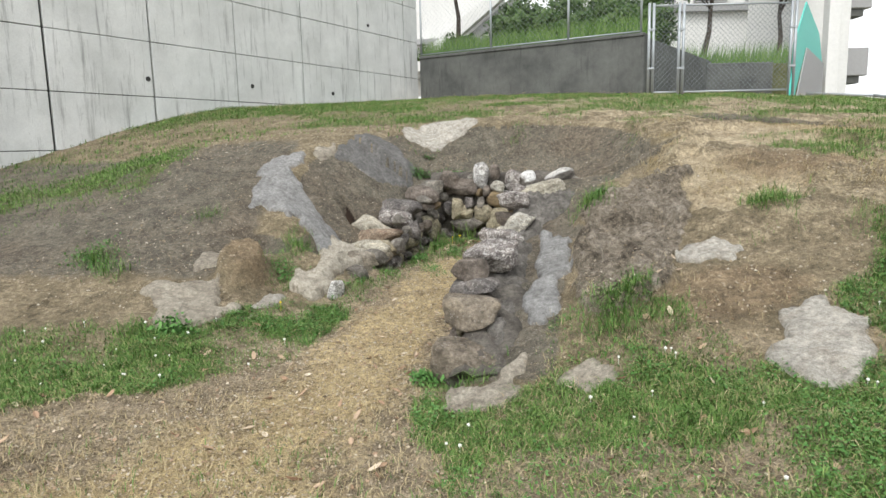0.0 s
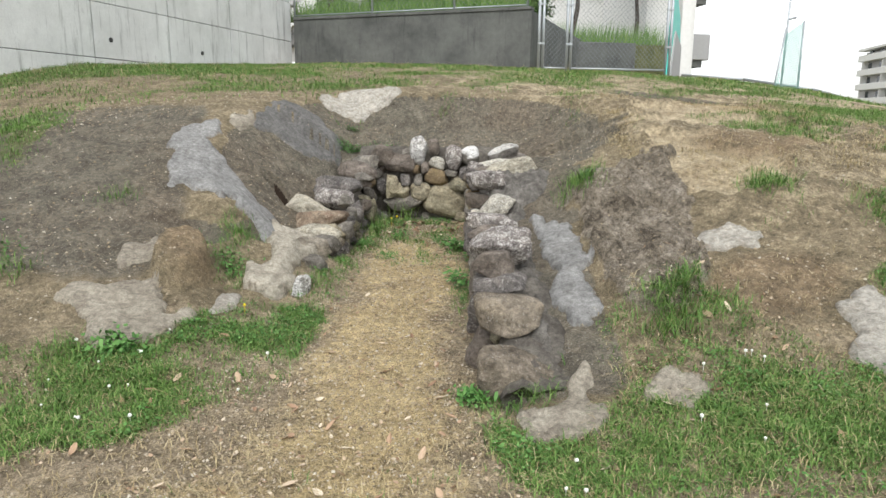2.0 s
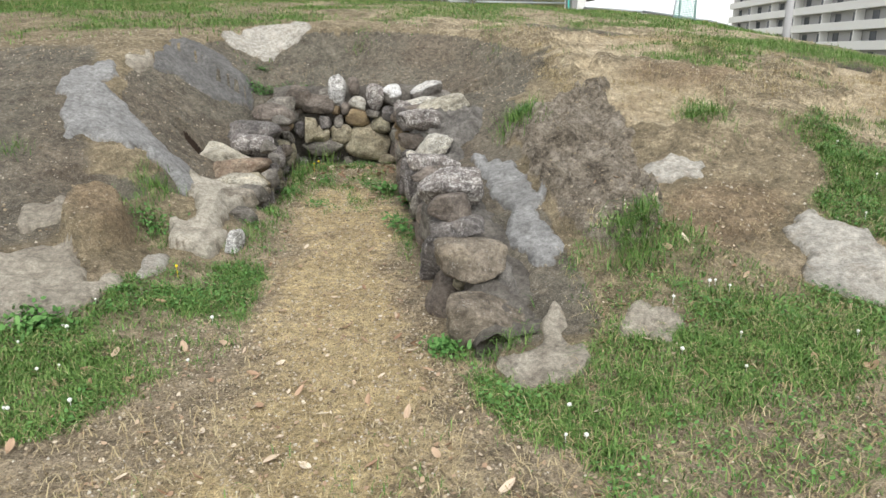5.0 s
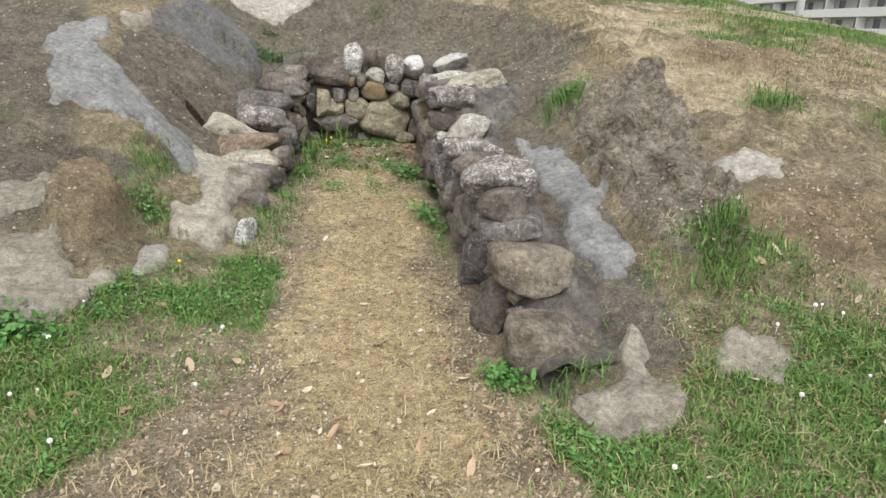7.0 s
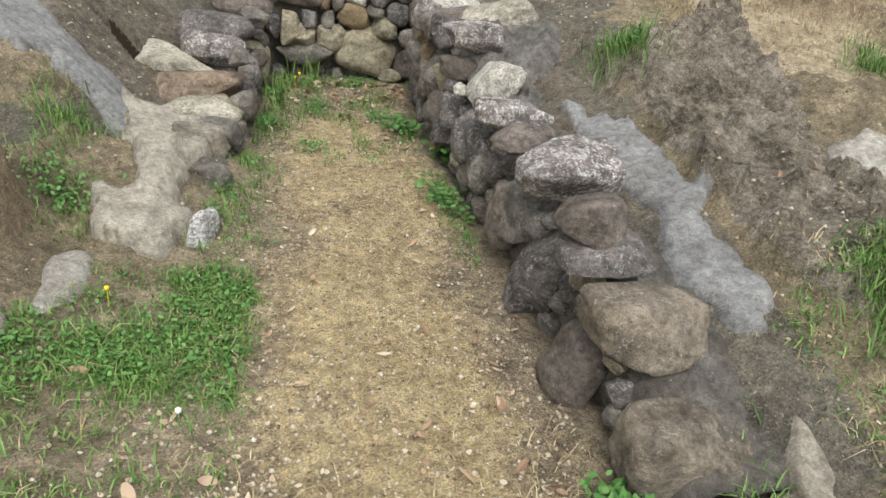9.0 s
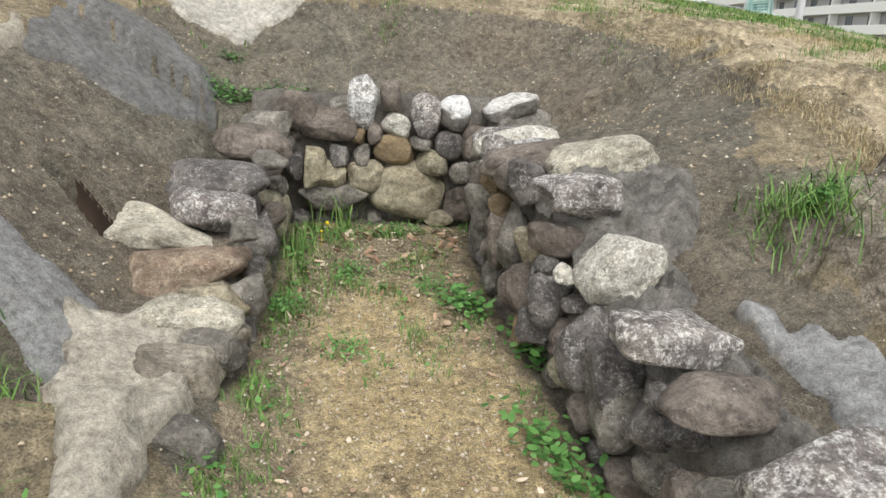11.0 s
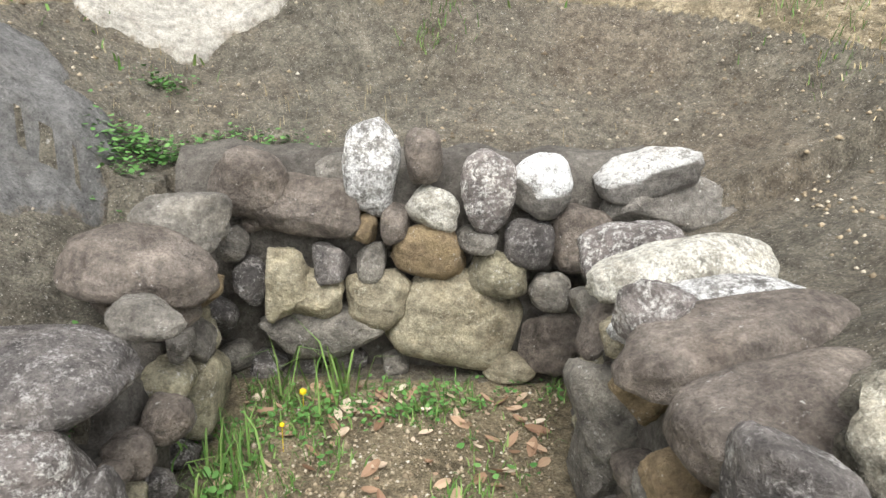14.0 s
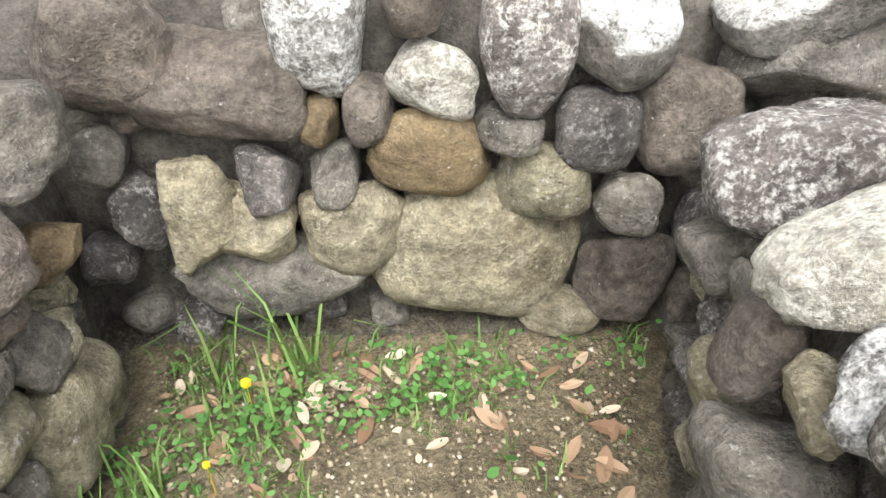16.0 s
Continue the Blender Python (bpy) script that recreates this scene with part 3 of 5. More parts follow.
stone(back_wall, 0.28, 0.02, 0.83, 0.14, 0.15, 0.08, 5, GREY)
stone(back_wall, 0.12, 0.03, 0.80, 0.26, 0.16, 0.19, 8, OCHRE)
stone(back_wall, -0.00, 0.02, 0.89, 0.09, 0.15, 0.13, 0, BROWN)
stone(back_wall, -0.10, 0.02, 0.87, 0.09, 0.15, 0.10, 0, OCHRE)
stone(back_wall, -0.08, 0.02, 0.76, 0.10, 0.15, 0.13, 0, GREY, 6)
stone(back_wall, -0.22, 0.02, 0.75, 0.12, 0.15, 0.13, 0, DARK, 6)
stone(back_wall, -0.37, 0.02, 0.68, 0.15, 0.15, 0.26, -3, TAN, 7)
stone(back_wall, -0.28, 0.02, 0.62, 0.21, 0.15, 0.17, 10, TAN, 6)
stone(back_wall, -0.06, 0.02, 0.62, 0.24, 0.15, 0.22, 5, TAN)
stone(back_wall, 0.22, 0.08, 0.52, 0.46, 0.26, 0.37, 12, TAN, 4)
stone(back_wall, 0.36, 0.02, 0.70, 0.21, 0.15, 0.18, 6, OLIVE)
stone(back_wall, 0.55, 0.02, 0.64, 0.15, 0.15, 0.15, 0, GREY)
stone(back_wall, 0.57, 0.02, 0.44, 0.22, 0.15, 0.25, 0, BROWN)
stone(back_wall, -0.50, 0.02, 0.68, 0.11, 0.15, 0.17, 0, DARK)
stone(back_wall, -0.55, 0.02, 0.81, 0.11, 0.15, 0.12, 0, GREY)
stone(back_wall, 0.42, 0.02, 0.35, 0.19, 0.15, 0.11, 0, TAN)
stone(back_wall, -0.25, 0.08, 0.50, 0.48, 0.26, 0.19, 0, GREY, 6)
stone(back_wall, 0.74, 0.02, 0.35, 0.15, 0.15, 0.27, 10, BROWN)
stone(back_wall, 0.72, 0.02, 0.57, 0.10, 0.15, 0.17, 0, DARK)
stone(back_wall, -0.60, 0.02, 0.56, 0.11, 0.15, 0.12, 0, DARK)
stone(back_wall, 0.86, 0.06, 1.05, 0.34, 0.24, 0.22, -10, PALETOP, 6)
stone(back_wall, 0.96, 0.08, 0.95, 0.46, 0.3, 0.3, -6, BLOCK_MORTAR, 6)
stone(back_wall, -0.21, 0.17, 1.03, 0.17, 0.17, 0.14, 0, GREY)
stone(right_wall, 0.71, -0.32, 0.90, 0.30, 0.24, 0.19, -5, LICHEN)
stone(right_wall, 0.74, -0.62, 0.95, 0.48, 0.22, 0.15, -10, PALE)
stone(right_wall, 0.72, -0.82, 0.92, 0.44, 0.2, 0.15, -8, WHITE)
stone(right_wall, 0.55, -0.58, 0.76, 0.09, 0.13, 0.16, 20, BROWN)
stone(right_wall, 0.54, -0.73, 0.82, 0.08, 0.13, 0.08, 20, TAN)
stone(right_wall, 0.56, -0.91, 0.95, 0.16, 0.15, 0.15, 10, LICHEN)
stone(right_wall, 0.78, 0.10, 0.00, 0.20, 0.28, 0.38, 0, GREY)
stone(right_wall, 0.55, -0.70, 0.61, 0.17, 0.21, 0.26, -15, GREY)
stone(right_wall, 0.54, -0.93, 0.79, 0.11, 0.13, 0.17, -35, OCHRE)
stone(right_wall, 0.72, -1.00, 0.92, 0.54, 0.25, 0.15, -6, BROWN)
stone(right_wall, 0.72, -1.22, 0.89, 0.46, 0.26, 0.17, -8, BROWN)
stone(right_wall, 0.87, -1.46, 1.01, 0.45, 0.28, 0.15, -12, CREAM, 5)
stone(right_wall, 0.64, -1.86, 0.94, 0.32, 0.23, 0.16, 6, LICHEN)
stone(right_wall, 0.55, -1.46, 0.90, 0.15, 0.17, 0.20, 0, DARK)
stone(right_wall, 0.60, -1.82, 0.76, 0.25, 0.19, 0.14, 5, BROWN)
stone(right_wall, 0.54, -1.17, 0.72, 0.14, 0.13, 0.13, 20, OCHRE)
stone(right_wall, 0.55, -1.58, 0.65, 0.08, 0.13, 0.20, -25, TAN)
stone(right_wall, 0.55, -0.68, 0.42, 0.13, 0.21, 0.29, 0, GREY)
stone(right_wall, 0.54, -1.21, 0.57, 0.15, 0.21, 0.29, 0, BROWN)
stone(right_wall, 0.56, -1.46, 0.43, 0.18, 0.18, 0.19, 0, BROWN)
stone(right_wall, 0.54, -1.09, 0.35, 0.13, 0.15, 0.19, 0, GREY)
stone(right_wall, 0.56, -1.84, 0.65, 0.12, 0.13, 0.11, 0, DARK)
stone(right_wall, 0.57, -2.00, 0.68, 0.08, 0.13, 0.06, 0, PALE)
stone(right_wall, 0.58, -1.88, 0.53, 0.19, 0.19, 0.20, 10, DARK)
stone(right_wall, 0.73, -2.11, 0.74, 0.32, 0.26, 0.21, -28, PALE)
stone(right_wall, 0.58, -1.81, 0.37, 0.21, 0.18, 0.17, 0, DARK)
stone(right_wall, 0.55, -1.63, 0.30, 0.10, 0.13, 0.17, 10, OCHRE)
stone(right_wall, 0.69, -2.60, 0.70, 0.36, 0.24, 0.14, 8, LICHEN)
stone(right_wall, 0.67, -2.89, 0.67, 0.29, 0.20, 0.12, 0, BROWN)
stone(right_wall, 0.73, -3.26, 0.65, 0.39, 0.29, 0.22, 0, LICHEN)
stone(right_wall, 0.66, -3.06, 0.41, 0.25, 0.24, 0.25, 0, GREY)
stone(right_wall, 0.59, -2.44, 0.49, 0.17, 0.21, 0.27, 0, DARK)
stone(right_wall, 0.68, -3.67, 0.62, 0.24, 0.20, 0.16, 0, BROWN)
stone(right_wall, 0.64, -3.38, 0.29, 0.20, 0.24, 0.31, 10, DARK)
stone(right_wall, 0.72, -3.72, 0.52, 0.3, 0.22, 0.13, 0, DARK, 6)
stone(right_wall, 0.75, -3.98, 0.41, 0.36, 0.26, 0.2, 8, OLD_BLOCK, 8)
stone(right_wall, 0.65, -3.81, 0.17, 0.18, 0.24, 0.31, 25, BROWN)
stone(right_wall, 0.81, -4.24, 0.18, 0.42, 0.26, 0.24, 4, OLD_BLOCK, 8)
stone(right_wall, 0.65, -3.33, 0.22, 0.21, 0.24, 0.30, 10, DARK)
stone(right_wall, 0.59, -2.22, 0.49, 0.18, 0.22, 0.28, 0, DARK)
stone(right_wall, 0.61, -2.50, 0.40, 0.20, 0.21, 0.23, 0, GREY)
stone(right_wall, 0.61, -2.94, 0.34, 0.15, 0.21, 0.28, 0, BROWN)
stone(right_wall, 0.55, -1.62, 0.48, 0.17, 0.19, 0.23, 0, BROWN)
stone(right_wall, 0.55, -1.39, 0.62, 0.17, 0.22, 0.28, 0, GREY)
stone(left_wall, -0.80, -0.86, 0.76, 0.49, 0.32, 0.18, 5, DARK)
stone(left_wall, -0.81, -0.97, 0.66, 0.42, 0.30, 0.20, 8, LICHEN)
stone(left_wall, -1.02, -1.12, 0.58, 0.52, 0.36, 0.18, 18, CREAM)
stone(left_wall, -0.87, -1.44, 0.51, 0.52, 0.3, 0.2, -8, RED)
stone(left_wall, -0.69, -0.41, 0.88, 0.40, 0.28, 0.19, 12, BROWN)
stone(left_wall, -0.65, -0.20, 0.97, 0.28, 0.22, 0.18, 10, GREY)
stone(left_wall, -0.61, -1.48, 0.70, 0.15, 0.13, 0.12, 0, GREY)
stone(left_wall, -0.60, -1.36, 0.49, 0.10, 0.13, 0.12, 0, DARK)
stone(left_wall, -0.75, -1.57, 0.41, 0.34, 0.26, 0.20, 5, TAN)
stone(left_wall, -0.59, -1.03, 0.54, 0.12, 0.16, 0.21, 0, DARK)
stone(left_wall, -0.58, -0.30, 0.46, 0.14, 0.19, 0.24, 0, OLIVE)
stone(left_wall, -0.58, -0.38, 0.64, 0.12, 0.14, 0.16, 0, GREY)
stone(left_wall, -0.68, -0.41, 0.76, 0.27, 0.18, 0.11, 8, BROWN)
stone(left_wall, -0.58, -0.68, 0.84, 0.18, 0.13, 0.09, 0, GREY)
stone(left_wall, -0.58, -0.33, 0.62, 0.12, 0.13, 0.14, 20, OLIVE)
stone(left_wall, -0.58, -0.39, 0.47, 0.14, 0.18, 0.24, 10, OLIVE)
stone(left_wall, -0.59, -0.20, 0.74, 0.14, 0.13, 0.10, -30, OCHRE)
stone(left_wall, -0.57, -0.66, 0.55, 0.12, 0.13, 0.12, 0, BROWN)
stone(left_wall, -0.64, 0.13, 0.49, 0.09, 0.13, 0.10, 0, DARK)
stone(left_wall, -0.57, -0.50, 0.69, 0.07, 0.13, 0.07, 0, GREY)
stone(left_wall, -0.60, -1.27, 0.55, 0.10, 0.13, 0.12, 0, GREY)
stone(left_wall, -0.61, -1.56, 0.45, 0.16, 0.16, 0.16, 0, GREY)
stone(left_wall, -0.78, -1.80, 0.45, 0.36, 0.27, 0.17, 0, CREAM)
stone(left_wall, -0.67, -1.97, 0.40, 0.23, 0.18, 0.14, 0, GREY)
stone(left_wall, -0.71, -2.40, 0.32, 0.27, 0.20, 0.14, 0, GREY)
stone(left_wall, -0.66, -2.93, 0.24, 0.11, 0.16, 0.24, 18, WHITE, 5)
stone(left_wall, -0.76, -2.10, 0.36, 0.26, 0.24, 0.22, 0, RUBBLE_STONE, 6)
stone(left_wall, -0.69, -1.84, 0.40, 0.24, 0.2, 0.16, 8, RUBBLE_STONE, 6)

# ---- retaining walls ----
WX, WY = -5.407, 12.256
WALL_TURN = math.atan2(4.682, 2.512)


def retaining_wall():
    m = pose(WX, WY, 0, 0, 0, math.degrees(WALL_TURN))
    base = part("wall_north", box(bmesh.new(), (16.3, 0.4, 6.4), m @ pose(1.25, 0.24, 3.4)), JOINT)
    tagged(base, "tall pale concrete retaining wall with dark stained joints", "wall", kind="structure")
    seams = [-7.0, -5.2, -3.5, -1.83, 0.12, 2.16, 4.23, 6.45, 8.65, 9.4]
    rows = [0.4, 1.5, 2.43, 3.4, 4.43, 5.4, 6.55]
    for a, b in zip(seams, seams[1:]):
        for c, d in zip(rows, rows[1:]):
            gap = 0.05 if a == -1.83 or b == -1.83 else 0.028
            bm = box(bmesh.new(), (b - a - gap, 0.05, d - c - 0.014), m @ pose((a + b) / 2, 0.02 + random.uniform(-0.003, 0.003), (c + d) / 2), 0.004)
            panel = part("panel", bm, CONCRETE, base)
    for s, z in ((0.0, 2.74), (2.57, 2.77), (5.3, 2.76), (2.4, 5.0), (6.9, 4.6)):
        ring = bmesh.new()
        rod(ring, m @ Vector((s, -0.02, z)), m @ Vector((s, 0.1, z)), 0.045, sides=14)
        part("weep_hole", ring, JOINT, base)


retaining_wall()


def low_wall():
    a, b = Vector((-0.9, 20.45, 0)), Vector((4.75, 16.95, 0))
    c = Vector((8.6, 22.9, 0))
    turn = math.degrees(math.atan2(b.y - a.y, b.x - a.x))
    long = (b - a).length
    bm = box(bmesh.new(), (long, 0.3, 2.9), pose((a.x + b.x) / 2, (a.y + b.y) / 2, 2.52, 0, 0, turn) @ pose(0, 0.15, 0), 0.02)
    wall = tagged(part("wall_east", bm, OLD_CONCRETE), "dark weathered concrete retaining wall below a fence", "wall", kind="structure")
    bm = box(bmesh.new(), (long, 0.36, 0.08), pose((a.x + b.x) / 2, (a.y + b.y) / 2, 4.0, 0, 0, turn) @ pose(0, 0.15, 0), 0.01)
    part("coping", bm, OLD_CONCRETE, wall)
    long2 = (c - b).length
    turn2 = math.degrees(math.atan2(c.y - b.y, c.x - b.x))
    bm = box(bmesh.new(), (long2, 0.3, 2.9), pose((b.x + c.x) / 2, (b.y + c.y) / 2, 2.52, 0, 0, turn2) @ pose(0, 0.17, 0), 0.02)
    part("return_wall", bm, OLD_CONCRETE, wall)
    bm = box(bmesh.new(), (3.6, 0.3, 2.7), pose(8.6, 22.6, 2.5), 0.02)
    part("far_wall", bm, OLD_CONCRETE, wall)


low_wall()

# ---- higher ground behind the low wall, fence, gate and buildings ----
def upper_bank():
    """Earth bank behind the weathered wall, rising to the back."""
    n = 24
    verts, faces = [], []
    for j in range(n):
        for i in range(n):
            s, t = i / (n - 1), j / (n - 1)
            x0, y0 = -1.0 + 5.7 * s, 20.75 - 3.6 * s
            x, y = x0 + (4.0 + 2.5 * s) * t * 0.55, y0 + 9.0 * t
            verts.append((x, y, 3.95 + 0.9 * t + 0.12 * float(value_noise(np.array([x * 2]), np.array([y * 2]))[0])))
    for j in range(n - 1):
        for i in range(n - 1):
            k = j * n + i
            faces.append((k, k + 1, k + 1 + n, k + n))
    me = mesh_from("bank", verts, faces, BANK)
    return tagged(new("bank", me), "overgrown earth bank behind the weathered wall", "ground", kind="structure")


def bank_material():
    n = Nodes("bank_earth", 0.95)
    return n.done(n.ramp(n.noise(3, 7), (0.3, (0.06, 0.075, 0.03)), (0.7, (0.15, 0.15, 0.07))), n.noise(20, 6), 0.8, 0.03)


BANK = bank_material()
upper_bank()


def wire_mesh(parent, a, b, low, high, pitch=0.11, thick=0.0035):
    """Crossing diagonal wires between two posts."""
    a, b = Vector(a), Vector(b)
    along = b - a
    span, tall = along.length, high - low
    along.normalize()
    bm = bmesh.new()
    k = -tall
    while k < span:
        for up in (1, -1):
            s0, s1 = max(k, 0), min(k + tall, span)
            if s1 - s0 > 0.03:
                z0, z1 = (low + s0 - k, low + s1 - k) if up > 0 else (high - (s0 - k), high - (s1 - k))
                p, q = a + along * s0, a + along * s1
                rod(bm, (p.x, p.y, z0), (q.x, q.y, z1), thick, sides=3)
        k += pitch
    return part("wire_mesh", bm, WIRE, parent, "chain-link wire mesh")


def fence_on_wall():
    base = tagged(empty("chain_link_fence", (1.9, 18.95, 4.04)), "grey chain-link fence standing on the weathered wall", "fence")
    inv = base.matrix_basis.inverted()
    a, b = Vector((-0.85, 20.6, 4.04)), Vector((4.72, 17.15, 4.04))
    posts = [a + (b - a) * s for s in (0.0, 0.36, 0.71, 1.0)]
    for p in posts:
        ob = part("post", rod(bmesh.new(), p - Vector((0, 0, 0.1)), p + Vector((0, 0, 1.8)), 0.028, sides=10), STEEL, base, smooth=True)
        ob.matrix_parent_inverse = inv
    for z in (0.06, 1.76):
        ob = part("rail", rod(bmesh.new(), a + Vector((0, 0, z)), b + Vector((0, 0, z)), 0.018), STEEL, base, smooth=True)
        ob.matrix_parent_inverse = inv
    ob = wire_mesh(base, a, b, 4.08, 5.78, 0.14, 0.0024)
    ob.matrix_parent_inverse = inv


fence_on_wall()


def gate_fence():
    base = tagged(empty("chain_link_gate", (6.2, 15.75, 2.4)), "closed galvanised chain-link gate between steel posts", "gate")
    inv = base.matrix_basis.inverted()
    spots = [(4.52, 15.72), (5.2, 15.74), (7.72, 15.78)]
    for x, y in spots:
        low = ground_at(x, y) - 0.1
        for dx in (0.0, 0.1):
            ob = part("post", rod(bmesh.new(), (x + dx, y, low), (x + dx, y, 4.48), 0.032, sides=10), STEEL, base, smooth=True)
            ob.matrix_parent_inverse = inv
        for z in (3.05, 3.9):
            ob = part("hinge", box(bmesh.new(), (0.16, 0.07, 0.05), pose(x + 0.05, y, z), 0.006), STEEL, base)
            ob.matrix_parent_inverse = inv
    for a, b in zip(spots, spots[1:]):
        for z in (2.52, 4.42):
            ob = part("rail", rod(bmesh.new(), (a[0] + 0.1, a[1], z), (b[0], b[1], z), 0.022), STEEL, base, smooth=True)
            ob.matrix_parent_inverse = inv
        ob = wire_mesh(base, (a[0] + 0.1, a[1], 0), (b[0], b[1], 0), 2.54, 4.4, 0.11, 0.0035)
        ob.matrix_parent_inverse = inv
    return base


gate_fence()


def sheet(name, outline, y, thick, material, label, category, lean=0.0):
    bm = bmesh.new()
    front = [bm.verts.new((x, y + lean * (z - 2.4), z)) for x, z in outline]
    face = bm.faces.new(front)
    made = bmesh.ops.extrude_face_region(bm, geom=[face])
    for v in made["geom"]:
        if isinstance(v, bmesh.types.BMVert):
            v.co.y += thick
    bmesh.ops.recalc_face_normals(bm, faces=bm.faces)
    return tagged(part(name, bm, material), label, category)


def screen_fence():
    """Tall teal sheeting that runs away from the gate, dull grey along its foot."""
    base = tagged(empty("sheet_fence", (7.7, 15.7, 2.4)), "receding teal sheet fence with grey lower part", "fence")
    inv = base.matrix_basis.inverted()
    dx, dy = math.sin(radians(33)), math.cos(radians(33))
    for name, outline, material, shift in (("teal_sheet", [(0.0, 2.36), (0.29, 3.58), (2.07, 4.74), (5.24, 4.35), (6.49, 3.64), (2.37, 3.68), (0.75, 2.40)], TEAL, 0.0),
                                           ("grey_sheet", [(0.85, 2.35), (2.3, 3.66), (6.5, 3.62), (6.5, 2.3)], PAINT_GREY, 0.04)):
        bm = bmesh.new()
        face = bm.faces.new([bm.verts.new((7.7 + dx * a + dy * shift, 15.7 + dy * a - dx * shift, z)) for a, z in outline])
        made = bmesh.ops.extrude_face_region(bm, geom=[face])
        for v in made["geom"]:
            if isinstance(v, bmesh.types.BMVert):
                v.co += Vector((dy * 0.03, -dx * 0.03, 0))
        bmesh.ops.recalc_face_normals(bm, faces=bm.faces)
        part(name, bm, material, base).matrix_parent_inverse = inv


screen_fence()


def column():
    base = tagged(empty("pillar", (12.8, 23.6, 2.4)), "square white painted concrete pillar beside the gate", "pillar")
    for name, size, z in (("shaft", (0.4, 0.4, 6.6), 5.6), ("plinth", (0.46, 0.46, 0.25), 2.45)):
        ob = part(name, box(bmesh.new(), size, pose(12.8, 23.6, z), 0.015), PAINT_WHITE, base)
        ob.matrix_parent_inverse = base.matrix_basis.inverted()


column()


def window(parent, m, width, height):
    """A recessed window: frame with a dark pane behind."""
    bm = bmesh.new()
    for dx, dz, w, h in ((-width / 2, 0, 0.06, height), (width / 2, 0, 0.06, height), (0, 0, 0.05, height), (0, height / 2, width, 0.06), (0, -height / 2, width, 0.06)):
        box(bm, (w, 0.08, h), m @ pose(dx, -0.03, dz))
    frame_part = part("window", bm, PAINT_GREY, parent)
    part("pane", box(bmesh.new(), (width, 0.03, height), m), GLASS_DARK, frame_part)


def near_buildings():
    b = tagged(empty("house"), "white rendered building with outside stair behind the fence", "building")
    part("wall", box(bmesh.new(), (7.0, 0.3, 5.0), pose(-1.2, 29.5, 6.0, 0, 0, -8), 0.02), PAINT_WHITE, b)
    part("stair_band", box(bmesh.new(), (5.6, 0.5, 0.5), pose(0.4, 28.6, 6.1, 0, -38, -8), 0.02), PAINT_WHITE, b, "sloping pale stair parapet")
    part("stair_shadow", box(bmesh.new(), (5.2, 0.4, 0.35), pose(0.75, 28.9, 5.65, 0, -38, -8)), PAINT_GREY, b)
    part("ledge", box(bmesh.new(), (7.2, 0.5, 0.22), pose(-1.2, 29.2, 5.7, 0, 0, -8), 0.01), PAINT_GREY, b)
    c = tagged(empty("house"), "long pale building with grey bands behind trees", "building")
    part("wall", box(bmesh.new(), (9.6, 0.4, 7.0), pose(11.0, 33.4, 5.6), 0.02), PAINT_WHITE, c)
    part("band", box(bmesh.new(), (9.7, 0.6, 0.35), pose(11.0, 33.2, 7.5), 0.02), PAINT_GREY, c)
    part("roof", box(bmesh.new(), (10.2, 3.0, 0.3), pose(11.0, 34.5, 9.2), 0.02), PAINT_GREY, c)
    for x in (7.4, 9.8, 12.2, 14.6):
        window(c, pose(x, 33.17, 8.3), 1.5, 1.0)
    d = tagged(empty("house"), "grey block with stepped concrete balconies", "building")
    part("wall", box(bmesh.new(), (2.2, 4.0, 9.0), pose(14.0, 28.6, 5.5), 0.02), PAINT_WHITE, d)
    for z in (4.25, 6.75, 9.2):
        part("balcony", box(bmesh.new(), (1.5, 1.6, 1.05), pose(15.3, 27.7, z), 0.03), PAINT_GREY, d)
        part("soffit", box(bmesh.new(), (1.3, 1.4, 0.3), pose(15.15, 27.7, z - 0.66), 0.02), OLD_CONCRETE, d)


near_buildings()


def apartment_block():
    """Long white block of flats with open galleries, far down the slope."""
    a, b = Vector((116.5, 127.0, 0)), Vector((90.0, 68.0, 0))
    run = (b - a).normalized()
    b = b + run * 55
    long = (b - a).length
    mid = (a + b) / 2
    m = pose(mid.x, mid.y, 0, 0, 0, math.degrees(math.atan2(run.y, run.x)))
    block = tagged(empty("apartment_building"), "long white apartment block with rows of open galleries", "building")
    part("wall", box(bmesh.new(), (long, 9, 21), m @ pose(0, 5.5, 4.0), 0.05), PAINT_GREY, block)
    part("roof", box(bmesh.new(), (long + 1, 11, 0.5), m @ pose(0, 5, 15.0), 0.05), PAINT_WHITE, block)
    floors = [-4.2, -1.3, 1.6, 4.5, 7.4, 10.3, 13.2]
    for z in floors:
        part("balcony", box(bmesh.new(), (long, 1.4, 1.25), m @ pose(0, 0.2, z), 0.03), PAINT_WHITE, block)
        for k in range(22):
            x = -long / 2 + (k + 0.5) * long / 22
            part("window", box(bmesh.new(), (1.7, 0.1, 1.3), m @ pose(x, 0.98, z + 1.3)), GLASS_DARK, block)
    for k in range(12):
        x = -long / 2 + (k + 0.2) * long / 11.5
        part("fin", box(bmesh.new(), (0.25, 1.3, 19), m @ pose(x, 0.25, 4.4)), PAINT_WHITE, block)


apartment_block()


